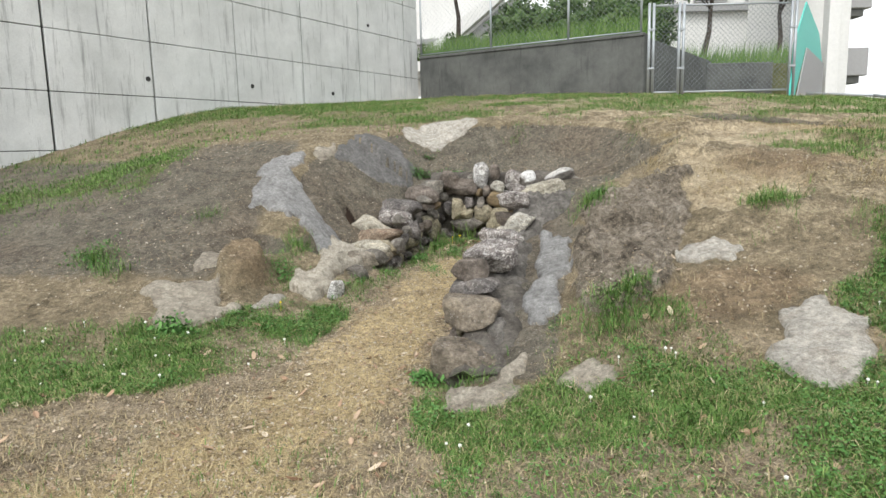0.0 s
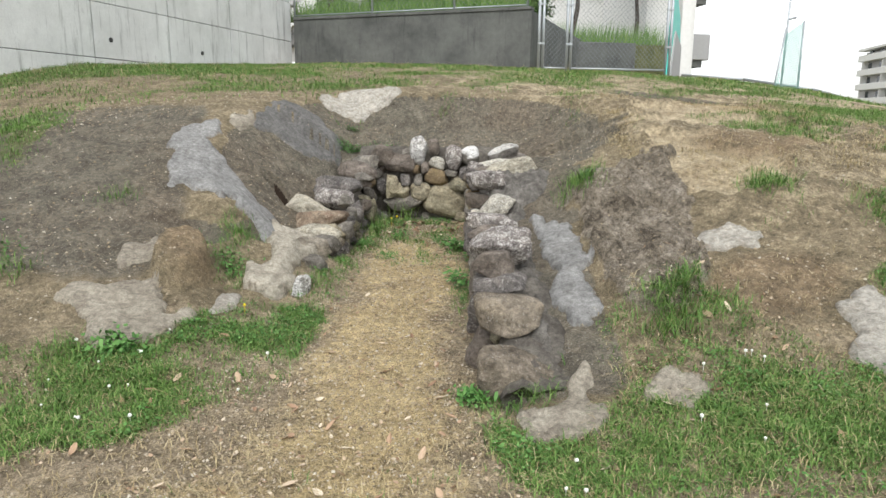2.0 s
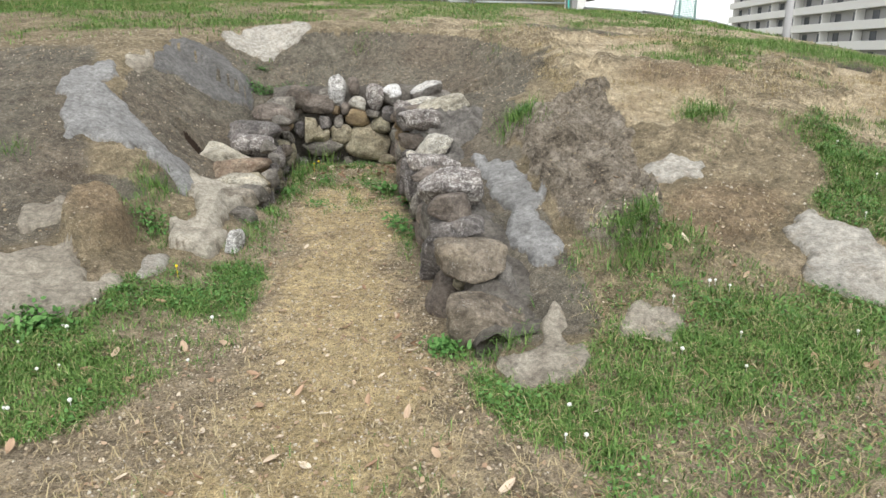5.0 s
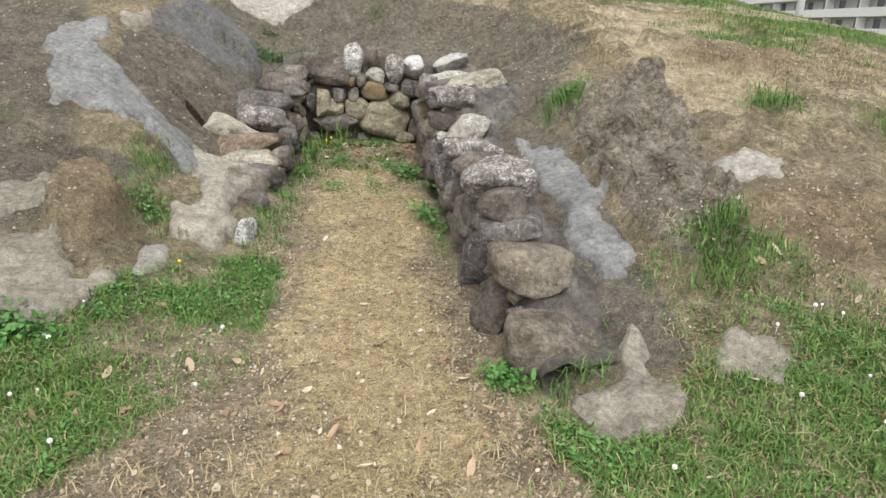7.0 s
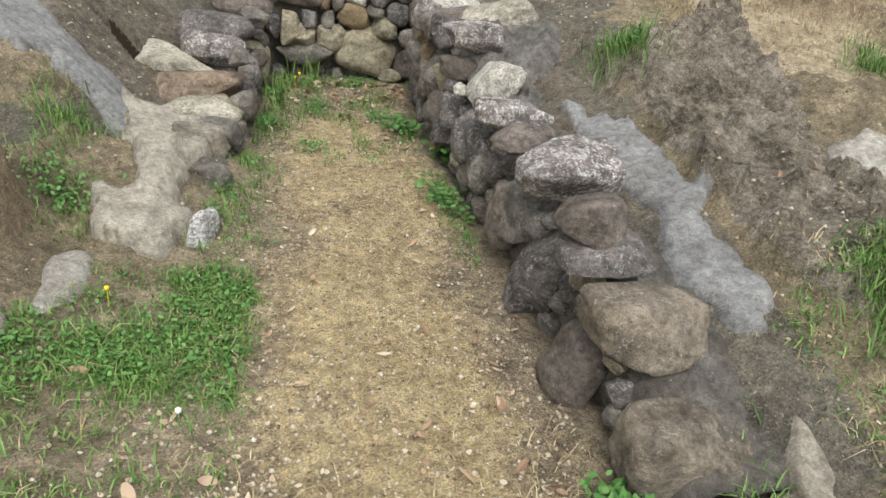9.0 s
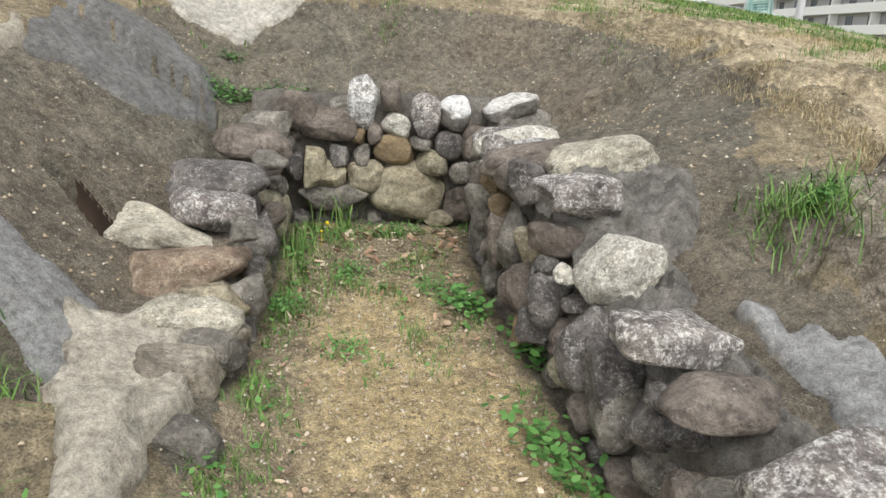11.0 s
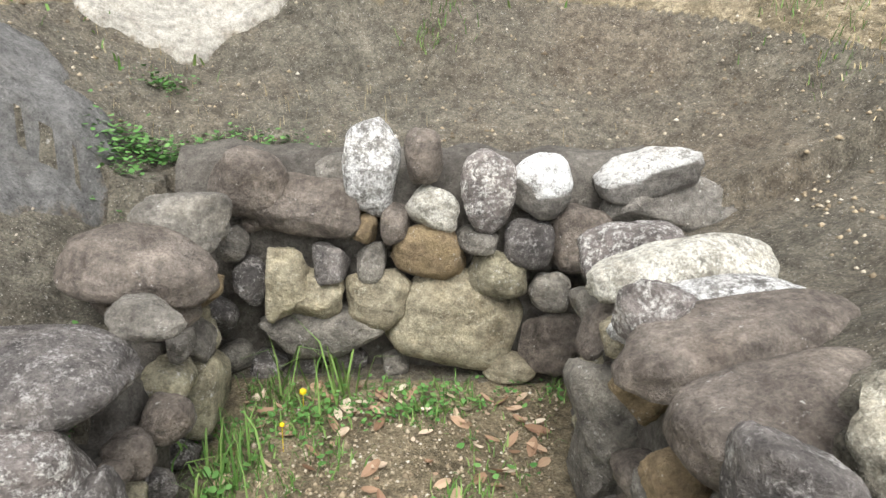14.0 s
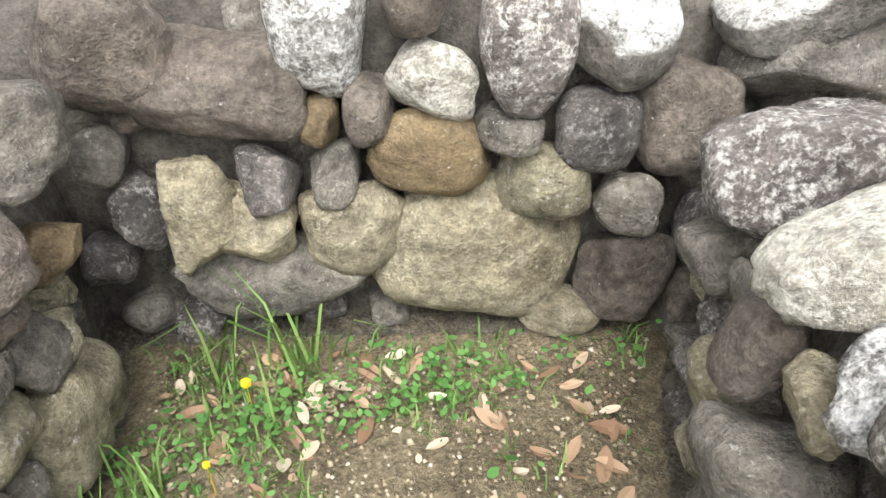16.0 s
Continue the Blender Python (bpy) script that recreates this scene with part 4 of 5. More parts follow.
def net_screen():
    base = tagged(empty("net_screen", (8.9, 12.9, 1.95)), "green ball-stop net stretched between leaning steel poles", "net")
    inv = base.matrix_basis.inverted()
    for p, q in (((8.5, 12.95, 1.6), (8.82, 13.1, 3.2)), ((8.95, 12.75, 1.6), (9.1, 12.95, 3.34)), ((8.82, 13.1, 1.6), (8.98, 13.25, 4.3)), ((8.85, 13.08, 3.38), (9.02, 13.1, 3.42))):
        ob = part("pole", rod(bmesh.new(), p, q, 0.02), STEEL, base, smooth=True)
        ob.matrix_parent_inverse = inv
    bm = bmesh.new()
    for k in range(15):
        t = k / 14
        lo = Vector((8.55, 12.96, 1.9)).lerp(Vector((8.96, 12.76, 1.9)), t)
        hi = Vector((8.81, 13.08, 3.08)).lerp(Vector((9.1, 12.94, 3.32)), t)
        rod(bm, lo, hi, 0.006, sides=3)
    for k in range(30):
        t = k / 29
        lo = Vector((8.55, 12.96, 1.9)).lerp(Vector((8.81, 13.08, 3.08)), t)
        hi = Vector((8.96, 12.76, 1.9)).lerp(Vector((9.1, 12.94, 3.32)), t)
        rod(bm, lo, hi, 0.006, sides=3)
    ob = part("net", bm, DARK_GREEN, base, "dark green netting")
    ob.matrix_parent_inverse = inv


net_screen()


def utility_pole():
    x, y = 26.6, 27.0
    base = tagged(empty("utility_pole", (x, y, -3.5)), "grey concrete utility pole with crossarm", "pole")
    inv = base.matrix_basis.inverted()
    for name, bm in (("mast", rod(bmesh.new(), (x, y, -3.6), (x + 0.15, y, 6.2), 0.24, 0.15, 12)),
                     ("crossarm", box(bmesh.new(), (1.0, 0.12, 0.12), pose(x + 0.15, y, 6.05))),
                     ("collar", box(bmesh.new(), (0.7, 0.5, 0.2), pose(x + 0.1, y, 4.4), 0.04))):
        ob = part(name, bm, PAINT_GREY, base, smooth=name == "mast")
        ob.matrix_parent_inverse = inv


utility_pole()


def crest_rail():
    """Low pipe rail along the brow of the slope."""
    base = tagged(empty("pipe_rail", (9.0, 12.9, 2.0)), "thin low pipe edging along the brow", "rail")
    inv = base.matrix_basis.inverted()
    pts = [(7.9, 15.3), (8.6, 14.0), (9.2, 12.6), (9.8, 11.2)]
    for (x0, y0), (x1, y1) in zip(pts, pts[1:]):
        ob = part("pipe", rod(bmesh.new(), (x0, y0, ground_at(x0, y0) + 0.06), (x1, y1, ground_at(x1, y1) + 0.06), 0.03), STEEL, base, smooth=True)
        ob.matrix_parent_inverse = inv
    for x, y in pts:
        g = ground_at(x, y)
        ob = part("stub", rod(bmesh.new(), (x, y, g - 0.1), (x, y, g + 0.07), 0.02), STEEL, base)
        ob.matrix_parent_inverse = inv


crest_rail()


# ---- mortar behind the stones, its colour darkened for the shade of deep gaps ----
def mortar_core(wall, side, face, table, w0, w1, material, out=0.5):
    ws = np.arange(w0, w1, 0.03)
    profile = [(0.07, -0.12), (0.06, 0.25), (0.07, 0.55), (0.08, 0.8), (0.1, 0.93), (0.15, 1.0), (0.22, 1.02), (0.3, 1.0), (0.4, 0.9), (out, 0.55), (out + 0.12, 0.1)]
    verts, faces = [], []
    for i, w in enumerate(ws):
        top = float(np.interp(w, *table)) - 0.03
        for j, (o, h) in enumerate(profile):
            u = side * (abs(float(face(np.array(w)))) + o)
            x, y = to_world(u, w)
            f = float(floor_height(np.array(x), np.array(y)))
            lump = noise.noise(Vector((w * 5, j * 0.7, side * 9))) * 0.05 + noise.noise(Vector((w * 12, j * 1.6, 3))) * 0.03 + noise.noise(Vector((w * 30, j * 3.1, 8))) * 0.012
            z = f + (top - f) * h + lump * (1 if j > 3 else 0.3)
            verts.append((x + side * lump * CU * 0.6, y - side * lump * SU * 0.6, z))
    n = len(profile)
    for i in range(len(ws) - 1):
        for j in range(n - 1):
            k = i * n + j
            q = (k, k + n, k + n + 1, k + 1)
            faces.append(q if side < 0 else q[::-1])
    ends = [list(range(n)), list(range((len(ws) - 1) * n, len(ws) * n))]
    faces += [ends[0], ends[1][::-1]]
    ob = new("mortar", mesh_from("mortar", verts, faces, material))
    ob.parent = wall


mortar_core(right_wall, 1, right_face, RIGHT_TOP, -4.42, 0.2, SHADED_MORTAR)
mortar_core(left_wall, -1, left_face, LEFT_TOP, -1.9, 0.25, SHADED_MORTAR)


MASS_TOP = (np.array([-4.3, -4.0, -3.4, -3.0, -2.6, -2.3, -2.1, -1.95, -1.75, -1.5, -1.2, -0.8, -0.4]), np.array([0.20, 0.33, 0.47, 0.57, 0.62, 0.66, 0.73, 0.86, 0.94, 0.99, 0.92, 0.86, 0.9]))


def mortar_mass():
    """Rough mortar heaped behind and round the upper stones of the side wall."""
    ws, ss = np.arange(-4.25, -0.45, 0.014), np.linspace(0, 1, 45)
    verts, faces = [], []
    widths = [0.34 + 0.46 * math.exp(-((w + 1.5) / 0.5) ** 2) + 0.05 * noise.noise(Vector((w * 3, 2, 5))) for w in ws]
    spread = [to_world(float(right_face(np.array(w))) + 0.08 + wide * s, w) for w, wide in zip(ws, widths) for s in ss]
    lows = iter(ground_height(*np.array(spread).T) - 0.05)
    for w, wide in zip(ws, widths):
        top = float(np.interp(w, *MASS_TOP))
        f = float(right_face(np.array(w)))
        for s in ss:
            u = f + 0.08 + wide * s
            x, y = to_world(u, w)
            lump = 0.07 * noise.noise(Vector((u * 4, w * 4, 1))) + 0.06 * (0.3 - abs(noise.noise(Vector((u * 7, w * 7, 4))))) + 0.03 * noise.noise(Vector((u * 17, w * 17, 6))) + 0.03 * (0.25 - abs(noise.noise(Vector((u * 22, w * 12, 9))))) + 0.02 * noise.noise(Vector((u * 41, w * 41, 9)))
            z = top + lump - 0.16 * max(0.0, 1 - s / 0.25) ** 2
            low = next(lows)
            edge = float(smooth_step(1.0, 0.7, s) * smooth_step(-4.25, -4.05, w) * smooth_step(-0.47, -0.62, w))
            verts.append((x, y, low + (max(z, low) - low) * edge))
    n = len(ss)
    for i in range(len(ws) - 1):
        for j in range(n - 1):
            k = i * n + j
            faces.append((k, k + 1, k + n + 1, k + n))
    ob = new("mortar", mesh_from("mortar", verts, faces, LIGHT_MORTAR))
    ob.parent = right_wall


mortar_mass()


def back_core():
    verts, faces = [], []
    us = np.arange(-0.75, 0.95, 0.03)
    profile = [(0.05, 0.15), (0.03, 0.5), (0.02, 0.8), (0.02, 1.0), (0.05, 1.1), (0.12, 1.15), (0.22, 1.16), (0.34, 1.13), (0.46, 1.05)]
    for i, u in enumerate(us):
        for j, (o, z) in enumerate(profile):
            lump = noise.noise(Vector((u * 6, j * 0.8, 40))) * 0.035 + noise.noise(Vector((u * 15, j * 2.0, 7))) * 0.012
            x, y = to_world(u, o + 0.07 + lump * 0.6)
            verts.append((x, y, z + (lump if j > 2 else 0) - 0.05))
    n = len(profile)
    for i in range(len(us) - 1):
        for j in range(n - 1):
            k = i * n + j
            faces.append((k, k + n, k + n + 1, k + 1))
    ob = new("mortar", mesh_from("mortar", verts, faces, SHADED_MORTAR))
    ob.parent = back_wall


back_core()


def fill_gaps():
    """Small chinking stones where the courses leave room."""
    rng = np.random.default_rng(5)
    kinds = [DARK, GREY, BROWN, DARK, OLIVE]
    for wall, side in ((right_wall, 1), (left_wall, -1), (back_wall, 0)):
        made = 0
        for _ in range(900):
            size = rng.uniform(0.07, 0.15)
            if side:
                w = rng.uniform(-4.2 if side > 0 else -2.0, -0.15)
                x, y = to_world(0.0, w)
                low = float(floor_height(np.array(x), np.array(y)))
                high = float(np.interp(w, *(RIGHT_TOP if side > 0 else LEFT_TOP)))
                z = rng.uniform(low + 0.02, high - 0.03)
                u = side * (abs(float((right_face if side > 0 else left_face)(np.array(w)))) + 0.06)
                free = all(o[0] is not wall or ((w - o[2]) / (o[5] / 2 + size * 0.40)) ** 2 + ((z - o[3]) / (o[6] / 2 + size * 0.34)) ** 2 > 1 or abs(o[1]) - o[4] / 2 > abs(u) + 0.05 for o in PLACED)
            else:
                u, w = rng.uniform(-0.6, 0.75), 0.08
                z = rng.uniform(0.32, 0.98)
                free = all(o[0] is not wall or ((u - o[1]) / (o[4] / 2 + size * 0.40)) ** 2 + ((z - o[3]) / (o[6] / 2 + size * 0.34)) ** 2 > 1 for o in PLACED)
            if free:
                stone(wall, u, w, z, size * rng.uniform(0.9, 1.5), size * 1.2, size * rng.uniform(0.8, 1.2), rng.uniform(-30, 30), kinds[int(rng.integers(5))])
                made += 1
            if made > 45:
                break


fill_gaps()


# ---- cement patches and gutters lying on the earth ----
def inside_outline(px, py, outline):
    hit = np.zeros(px.shape, bool)
    n = len(outline)
    for k in range(n):
        (x0, y0), (x1, y1) = outline[k], outline[(k + 1) % n]
        cross = ((y0 > py) != (y1 > py)) & (px < (x1 - x0) * (py - y0) / ((y1 - y0) or 1e-9) + x0)
        hit ^= cross
    return hit


def cement_patch(outline, material, label, thick=0.016, step=0.02):
    xs, ys = [p[0] for p in outline], [p[1] for p in outline]
    gx, gy = np.arange(min(xs) - 0.05, max(xs) + 0.05, step), np.arange(min(ys) - 0.05, max(ys) + 0.05, step)
    X, Y = np.meshgrid(gx, gy)
    wobble_x, wobble_y = 0.13 * rough_noise(X * 7, Y * 7, 5), 0.13 * rough_noise(X * 7 + 50, Y * 7, 5)
    solid = inside_outline(X + wobble_x, Y + wobble_y, outline).astype(float)
    soft = solid.copy()
    for _ in range(3):
        p = np.pad(soft, 1)
        soft = (p[1:-1, 1:-1] * 2 + p[:-2, 1:-1] + p[2:, 1:-1] + p[1:-1, :-2] + p[1:-1, 2:]) / 6
    keep = soft > 0.22
    crown = smooth_step(0.15, 0.7, soft + 0.35 * rough_noise(X * 12, Y * 12, 4))
    Z = ground_height(X, Y) - 0.014 + (thick + 0.02) * crown + 0.01 * rough_noise(X * 9, Y * 9, 4)
    index, bm = {}, bmesh.new()
    layer = bm.verts.layers.float.new("rim")
    for j in range(len(gy) - 1):
        for i in range(len(gx) - 1):
            if keep[j, i]:
                corner = []
                for a, b in ((j, i), (j, i + 1), (j + 1, i + 1), (j + 1, i)):
                    if (a, b) not in index:
                        index[a, b] = bm.verts.new((X[a, b], Y[a, b], Z[a, b]))
                        index[a, b][layer] = 1 - min(1.0, 1.15 * soft[a, b])
                    corner.append(index[a, b])
                bm.faces.new(corner)
    rim = [e for e in bm.edges if e.is_boundary]
    edge_verts = list({v for e in rim for v in e.verts})
    for _ in range(1):
        moved = {}
        for v in edge_verts:
            near = [e.other_vert(v).co for e in v.link_edges if e.is_boundary]
            moved[v] = v.co * 0.4 + sum(near, Vector()) * (0.6 / len(near))
        for v, co in moved.items():
            v.co = co
    made = bmesh.ops.extrude_edge_only(bm, edges=rim)
    for v in made["geom"]:
        if isinstance(v, bmesh.types.BMVert):
            v.co.z -= thick + 0.05
    bmesh.ops.recalc_face_normals(bm, faces=bm.faces)
    return tagged(part("cement_patch", bm, material, smooth=True), label, "cement patch")


cement_patch([(-0.62, 9.2), (-0.4, 9.42), (0.0, 9.6), (0.4, 9.46), (0.36, 9.3), (0.2, 9.2), (0.04, 9.14), (-0.14, 9.1), (-0.34, 9.15)], PALE_CEMENT, "pale broken cement patch on the brow above the hollow", 0.03)
cement_patch([(-2.05, 7.6), (-1.62, 7.82), (-1.74, 7.4), (-1.62, 7.15), (-1.46, 7.0), (-1.24, 6.75), (-1.06, 6.62), (-0.94, 6.5), (-1.06, 6.2), (-1.22, 6.24), (-1.46, 6.36), (-1.64, 6.5), (-1.82, 6.58), (-1.98, 6.52)], CEMENT, "smooth grey cement gutter running down the bank", 0.035)
cement_patch([(-1.62, 7.86), (-1.4, 8.26), (-1.3, 8.1), (-1.5, 7.8)], TAN_CEMENT, "small tan cement patch above the gutter")
cement_patch([(-1.12, 6.5), (-0.86, 6.56), (-0.72, 6.3), (-0.8, 6.05), (-0.96, 5.7), (-1.0, 5.56), (-0.9, 5.4), (-1.14, 5.3), (-1.34, 5.36), (-1.22, 5.55), (-1.1, 5.73), (-1.12, 6.1)], RUBBLE, "rough tan cement mass at the wall end", 0.075)
cement_patch([(-1.5, 5.16), (-1.39, 5.29), (-1.3, 5.23), (-1.36, 5.04), (-1.46, 4.84), (-1.52, 4.9)], PALE_CEMENT, "small pale cement patch in the grass")
cement_patch([(-2.42, 5.01), (-2.18, 5.17), (-1.9, 5.23), (-1.74, 4.96), (-1.58, 4.83), (-1.75, 4.59), (-1.99, 4.46), (-2.12, 4.62), (-2.26, 4.83)], TAN_CEMENT, "flat tan cement patch between grass and bare earth", 0.03)
cement_patch([(-2.18, 5.55), (-1.9, 5.85), (-1.84, 5.54), (-1.97, 5.41), (-2.13, 5.42)], TAN_CEMENT, "narrow tan cement patch on the bank")
cement_patch([(0.8, 5.45), (0.98, 5.25), (0.95, 4.94), (0.92, 4.66), (0.82, 4.44), (0.78, 4.25), (0.75, 4.08), (0.64, 3.93), (0.56, 4.02), (0.53, 4.22), (0.61, 4.43), (0.67, 4.57), (0.74, 4.92)], CEMENT, "grey cement gutter behind the side wall", 0.03)
cement_patch([(0.44, 3.65), (0.5, 3.54), (0.4, 3.42), (0.37, 3.21), (0.2, 3.11), (0.04, 3.13), (-0.03, 3.23), (-0.03, 3.42), (0.17, 3.45), (0.32, 3.5)], TAN_CEMENT, "tan cement patch at the foot of the wall end")
cement_patch([(1.95, 3.66), (2.1, 3.72), (2.3, 3.49), (2.15, 3.19), (1.89, 2.87), (1.73, 2.97), (1.71, 3.22)], PALE_CEMENT, "pale flaking cement patch in the grass", 0.03)
cement_patch([(1.7, 4.6), (1.96, 4.62), (2.1, 4.47), (1.96, 4.34), (1.65, 4.42)], PALE_CEMENT, "small pale cement strip on the slope", 0.03)
cement_patch([(5.0, 7.6), (5.6, 7.5), (5.5, 7.25), (5.0, 7.35)], PALE_CEMENT, "pale cement patch on the far slope")
cement_patch([(0.7, 3.4), (0.88, 3.46), (0.96, 3.27), (0.72, 3.1), (0.63, 3.27)], TAN_CEMENT, "bare tan cement spot among clover", 0.008)
cement_patch([(-0.46, 8.26), (-0.62, 8.1), (-0.8, 7.98), (-1.0, 7.92), (-1.34, 8.0), (-1.22, 8.5), (-1.0, 8.72), (-0.82, 8.86), (-0.6, 8.76), (-0.4, 8.52)], SLATE_CEMENT, "smooth slate-grey cement skin on the hollow's flank", 0.03)


def drain():
    """Half-round clay channel, open to the sky, let into the bank."""
    a, b = Vector((-1.19, 7.42, 0)), Vector((-0.96, 7.13, 0))
    a.z, b.z = [ground_at(p.x + 0.09, p.y + 0.07) for p in (a, b)]
    bm = bmesh.new()
    axis = (b - a).normalized()
    side = axis.cross(Vector((0, 0, 1))).normalized()
    up = side.cross(axis)
    rings = []
    for s in range(7):
        c = a.lerp(b, s / 6)
        outer, inner = [], []
        for k in range(13):
            ang = math.pi * (1.0 + min(max(k - 1, 0), 10) / 10)
            rise = 0.04 if k in (0, 12) else 0.0
            for store, r in ((outer, 0.075), (inner, 0.06)):
                store.append(bm.verts.new(c + side * math.cos(ang) * r + up * (math.sin(ang) * r - 0.09 + rise)))
        rings.append((outer, inner))
    for (o0, i0), (o1, i1) in zip(rings, rings[1:]):
        for k in range(12):
            bm.faces.new((o0[k], o0[k + 1], o1[k + 1], o1[k]))
            bm.faces.new((i0[k], i1[k], i1[k + 1], i0[k + 1]))
    for o, i in (rings[0], rings[-1]):
        for k in range(12):
            bm.faces.new((o[k], i[k], i[k + 1], o[k + 1]))
    bmesh.ops.recalc_face_normals(bm, faces=bm.faces)
    # the dark clay colour adds to the shade in the channel
    tagged(part("drain_pipe", bm, SHADED_RUST, smooth=True), "half-buried clay drain pipe in the bank, coloured dark for inner shade", "pipe")


drain()


# ---- plants ----
def blades(name, points, length, width, material, label, per=5, spread=0.035, lean=0.5, seed=1, category="grass"):
    """Many bent blades in one mesh; points: x, y, scale."""
    rng = np.random.default_rng(seed)
    pts = np.repeat(np.asarray(points), per, axis=0)
    n = len(pts)
    x = pts[:, 0] + rng.normal(0, spread, n)
    y = pts[:, 1] + rng.normal(0, spread, n)
    z = ground_height(x, y) - 0.008
    tall = length * pts[:, 2] * rng.uniform(0.45, 1.25, n)
    ang = rng.uniform(0, 2 * np.pi, n)
    bend = lean * rng.uniform(0.2, 1.2, n)
    wide = width * rng.uniform(0.6, 1.3, n)
    dx, dy = np.cos(ang), np.sin(ang)
    sx, sy = -dy * wide / 2, dx * wide / 2
    mx, my, mz = x + dx * tall * bend * 0.35, y + dy * tall * bend * 0.35, z + tall * 0.6
    tx, ty, tz = x + dx * tall * bend, y + dy * tall * bend, z + tall * np.clip(1.0 - 0.35 * bend, 0.3, 1)
    V = np.stack([np.stack([x - sx, y - sy, z], 1), np.stack([x + sx, y + sy, z], 1), np.stack([mx - sx * 0.7, my - sy * 0.7, mz], 1),
                  np.stack([mx + sx * 0.7, my + sy * 0.7, mz], 1), np.stack([tx, ty, tz], 1)], 1).reshape(-1, 3)
    k = np.arange(n)[:, None] * 5
    loops = np.concatenate([k + 0, k + 1, k + 3, k + 2, k + 2, k + 3, k + 4], 1)
    return stuff_mesh(name, V, loops.ravel(), np.tile([4, 3], n), material, label, category)


def stuff_mesh(name, V, loops, sizes, material, label, category):
    me = bpy.data.meshes.new(name)
    me.vertices.add(len(V))
    me.vertices.foreach_set("co", V.astype(np.float32).ravel())
    me.loops.add(len(loops))
    me.loops.foreach_set("vertex_index", loops.astype(np.int32))
    me.polygons.add(len(sizes))
    me.polygons.foreach_set("loop_start", np.concatenate([[0], np.cumsum(sizes)[:-1]]).astype(np.int32))
    me.update(calc_edges=True)
    me.materials.append(material)
    return tagged(new(name, me), label, category, kind="stuff")


def soft_region(x, y, outline, fade=0.25):
    """1 inside an outline, with a ragged edge."""
    wx, wy = fade * rough_noise(x * 2.2, y * 2.2, 4), fade * rough_noise(x * 2.2 + 80, y * 2.2, 4)
    return inside_outline(x + wx, y + wy, outline).astype(float)


def in_chamber(x, y, gap=0.0):
    u, w = to_local(x, y)
    return (u > left_face(w) + gap) & (u < right_face(w) - gap) & (w < 0)


def on_wall(x, y):
    """Where stones and their mortar stand."""
    u, w = to_local(x, y)
    right = (u > right_face(w) - 0.06) & (u < right_face(w) + 0.62) & (w > -4.55) & (w < 0.3)
    left = (u < left_face(w) + 0.04) & (u > left_face(w) - 0.5) & (w > -2.3) & (w < 0.3)
    back = (w > -0.03) & (w < 0.35) & (np.abs(u) < 1.0)
    return right | left | back


LAWN_LEFT = [(-7.5, 2.9), (-2.6, 3.3), (-1.75, 3.6), (-1.2, 4.0), (-0.92, 4.5), (-0.74, 5.25), (-1.3, 5.15), (-1.56, 4.69), (-2.1, 4.48), (-2.5, 4.4), (-4.2, 4.6), (-7.5, 5.2)]
LAWN_RIGHT = [(0.1, 2.3), (-0.08, 2.8), (-0.12, 3.4), (0.05, 3.62), (0.5, 3.75), (0.85, 4.05), (1.3, 3.95), (1.5, 3.6), (1.75, 3.2), (2.35, 3.1), (2.45, 3.9), (3.2, 4.7), (6, 4.7), (6, 1.7), (1.2, 2.0), (0.4, 2.25)]
BARE = [[(-0.62, 9.2), (-0.4, 9.42), (0.0, 9.6), (0.4, 9.46), (0.36, 9.3), (0.2, 9.2), (0.04, 9.14), (-0.14, 9.1), (-0.34, 9.15)], [(-2.42, 5.01), (-2.18, 5.17), (-1.9, 5.23), (-1.74, 4.96), (-1.58, 4.83), (-1.75, 4.59), (-1.99, 4.46), (-2.26, 4.83)],
        [(0.44, 3.65), (0.5, 3.54), (0.4, 3.42), (0.37, 3.21), (0.2, 3.11), (0.04, 3.13), (-0.03, 3.42), (0.32, 3.5)], [(1.95, 3.66), (2.1, 3.72), (2.3, 3.49), (2.15, 3.19), (1.89, 2.87), (1.73, 2.97), (1.71, 3.22)], [(-1.5, 5.16), (-1.39, 5.29), (-1.3, 5.23), (-1.46, 4.84)],
        [(0.7, 3.4), (0.88, 3.46), (0.96, 3.27), (0.72, 3.1), (0.63, 3.27)]]


def scatter(n, x0, x1, y0, y1, density, seed):
    rng = np.random.default_rng(seed)
    x, y = rng.uniform(x0, x1, n), rng.uniform(y0, y1, n)
    chance = density(x, y) * ~on_wall(x, y)
    for o in BARE:
        chance = chance * ~inside_outline(x, y, o)
    keep = rng.random(n) < chance
    return x[keep], y[keep]


def points_of(x, y, seed, lo=0.6, hi=1.3):
    return np.stack([x, y, np.random.default_rng(seed).uniform(lo, hi, len(x))], 1)


def clumpy(x, y, scale=1.6, cut=0.0, width=0.25):
    return smooth_step(cut - width, cut + width, rough_noise(x * scale, y * scale, 4))


def lawn(x, y):
    d = np.maximum(soft_region(x, y, LAWN_LEFT), soft_region(x, y, LAWN_RIGHT))
    return d * (0.15 + 0.85 * clumpy(x, y, 1.7, -0.13, 0.14)) * (0.45 + 0.55 * clumpy(x, y, 6.0, -0.12, 0.16))


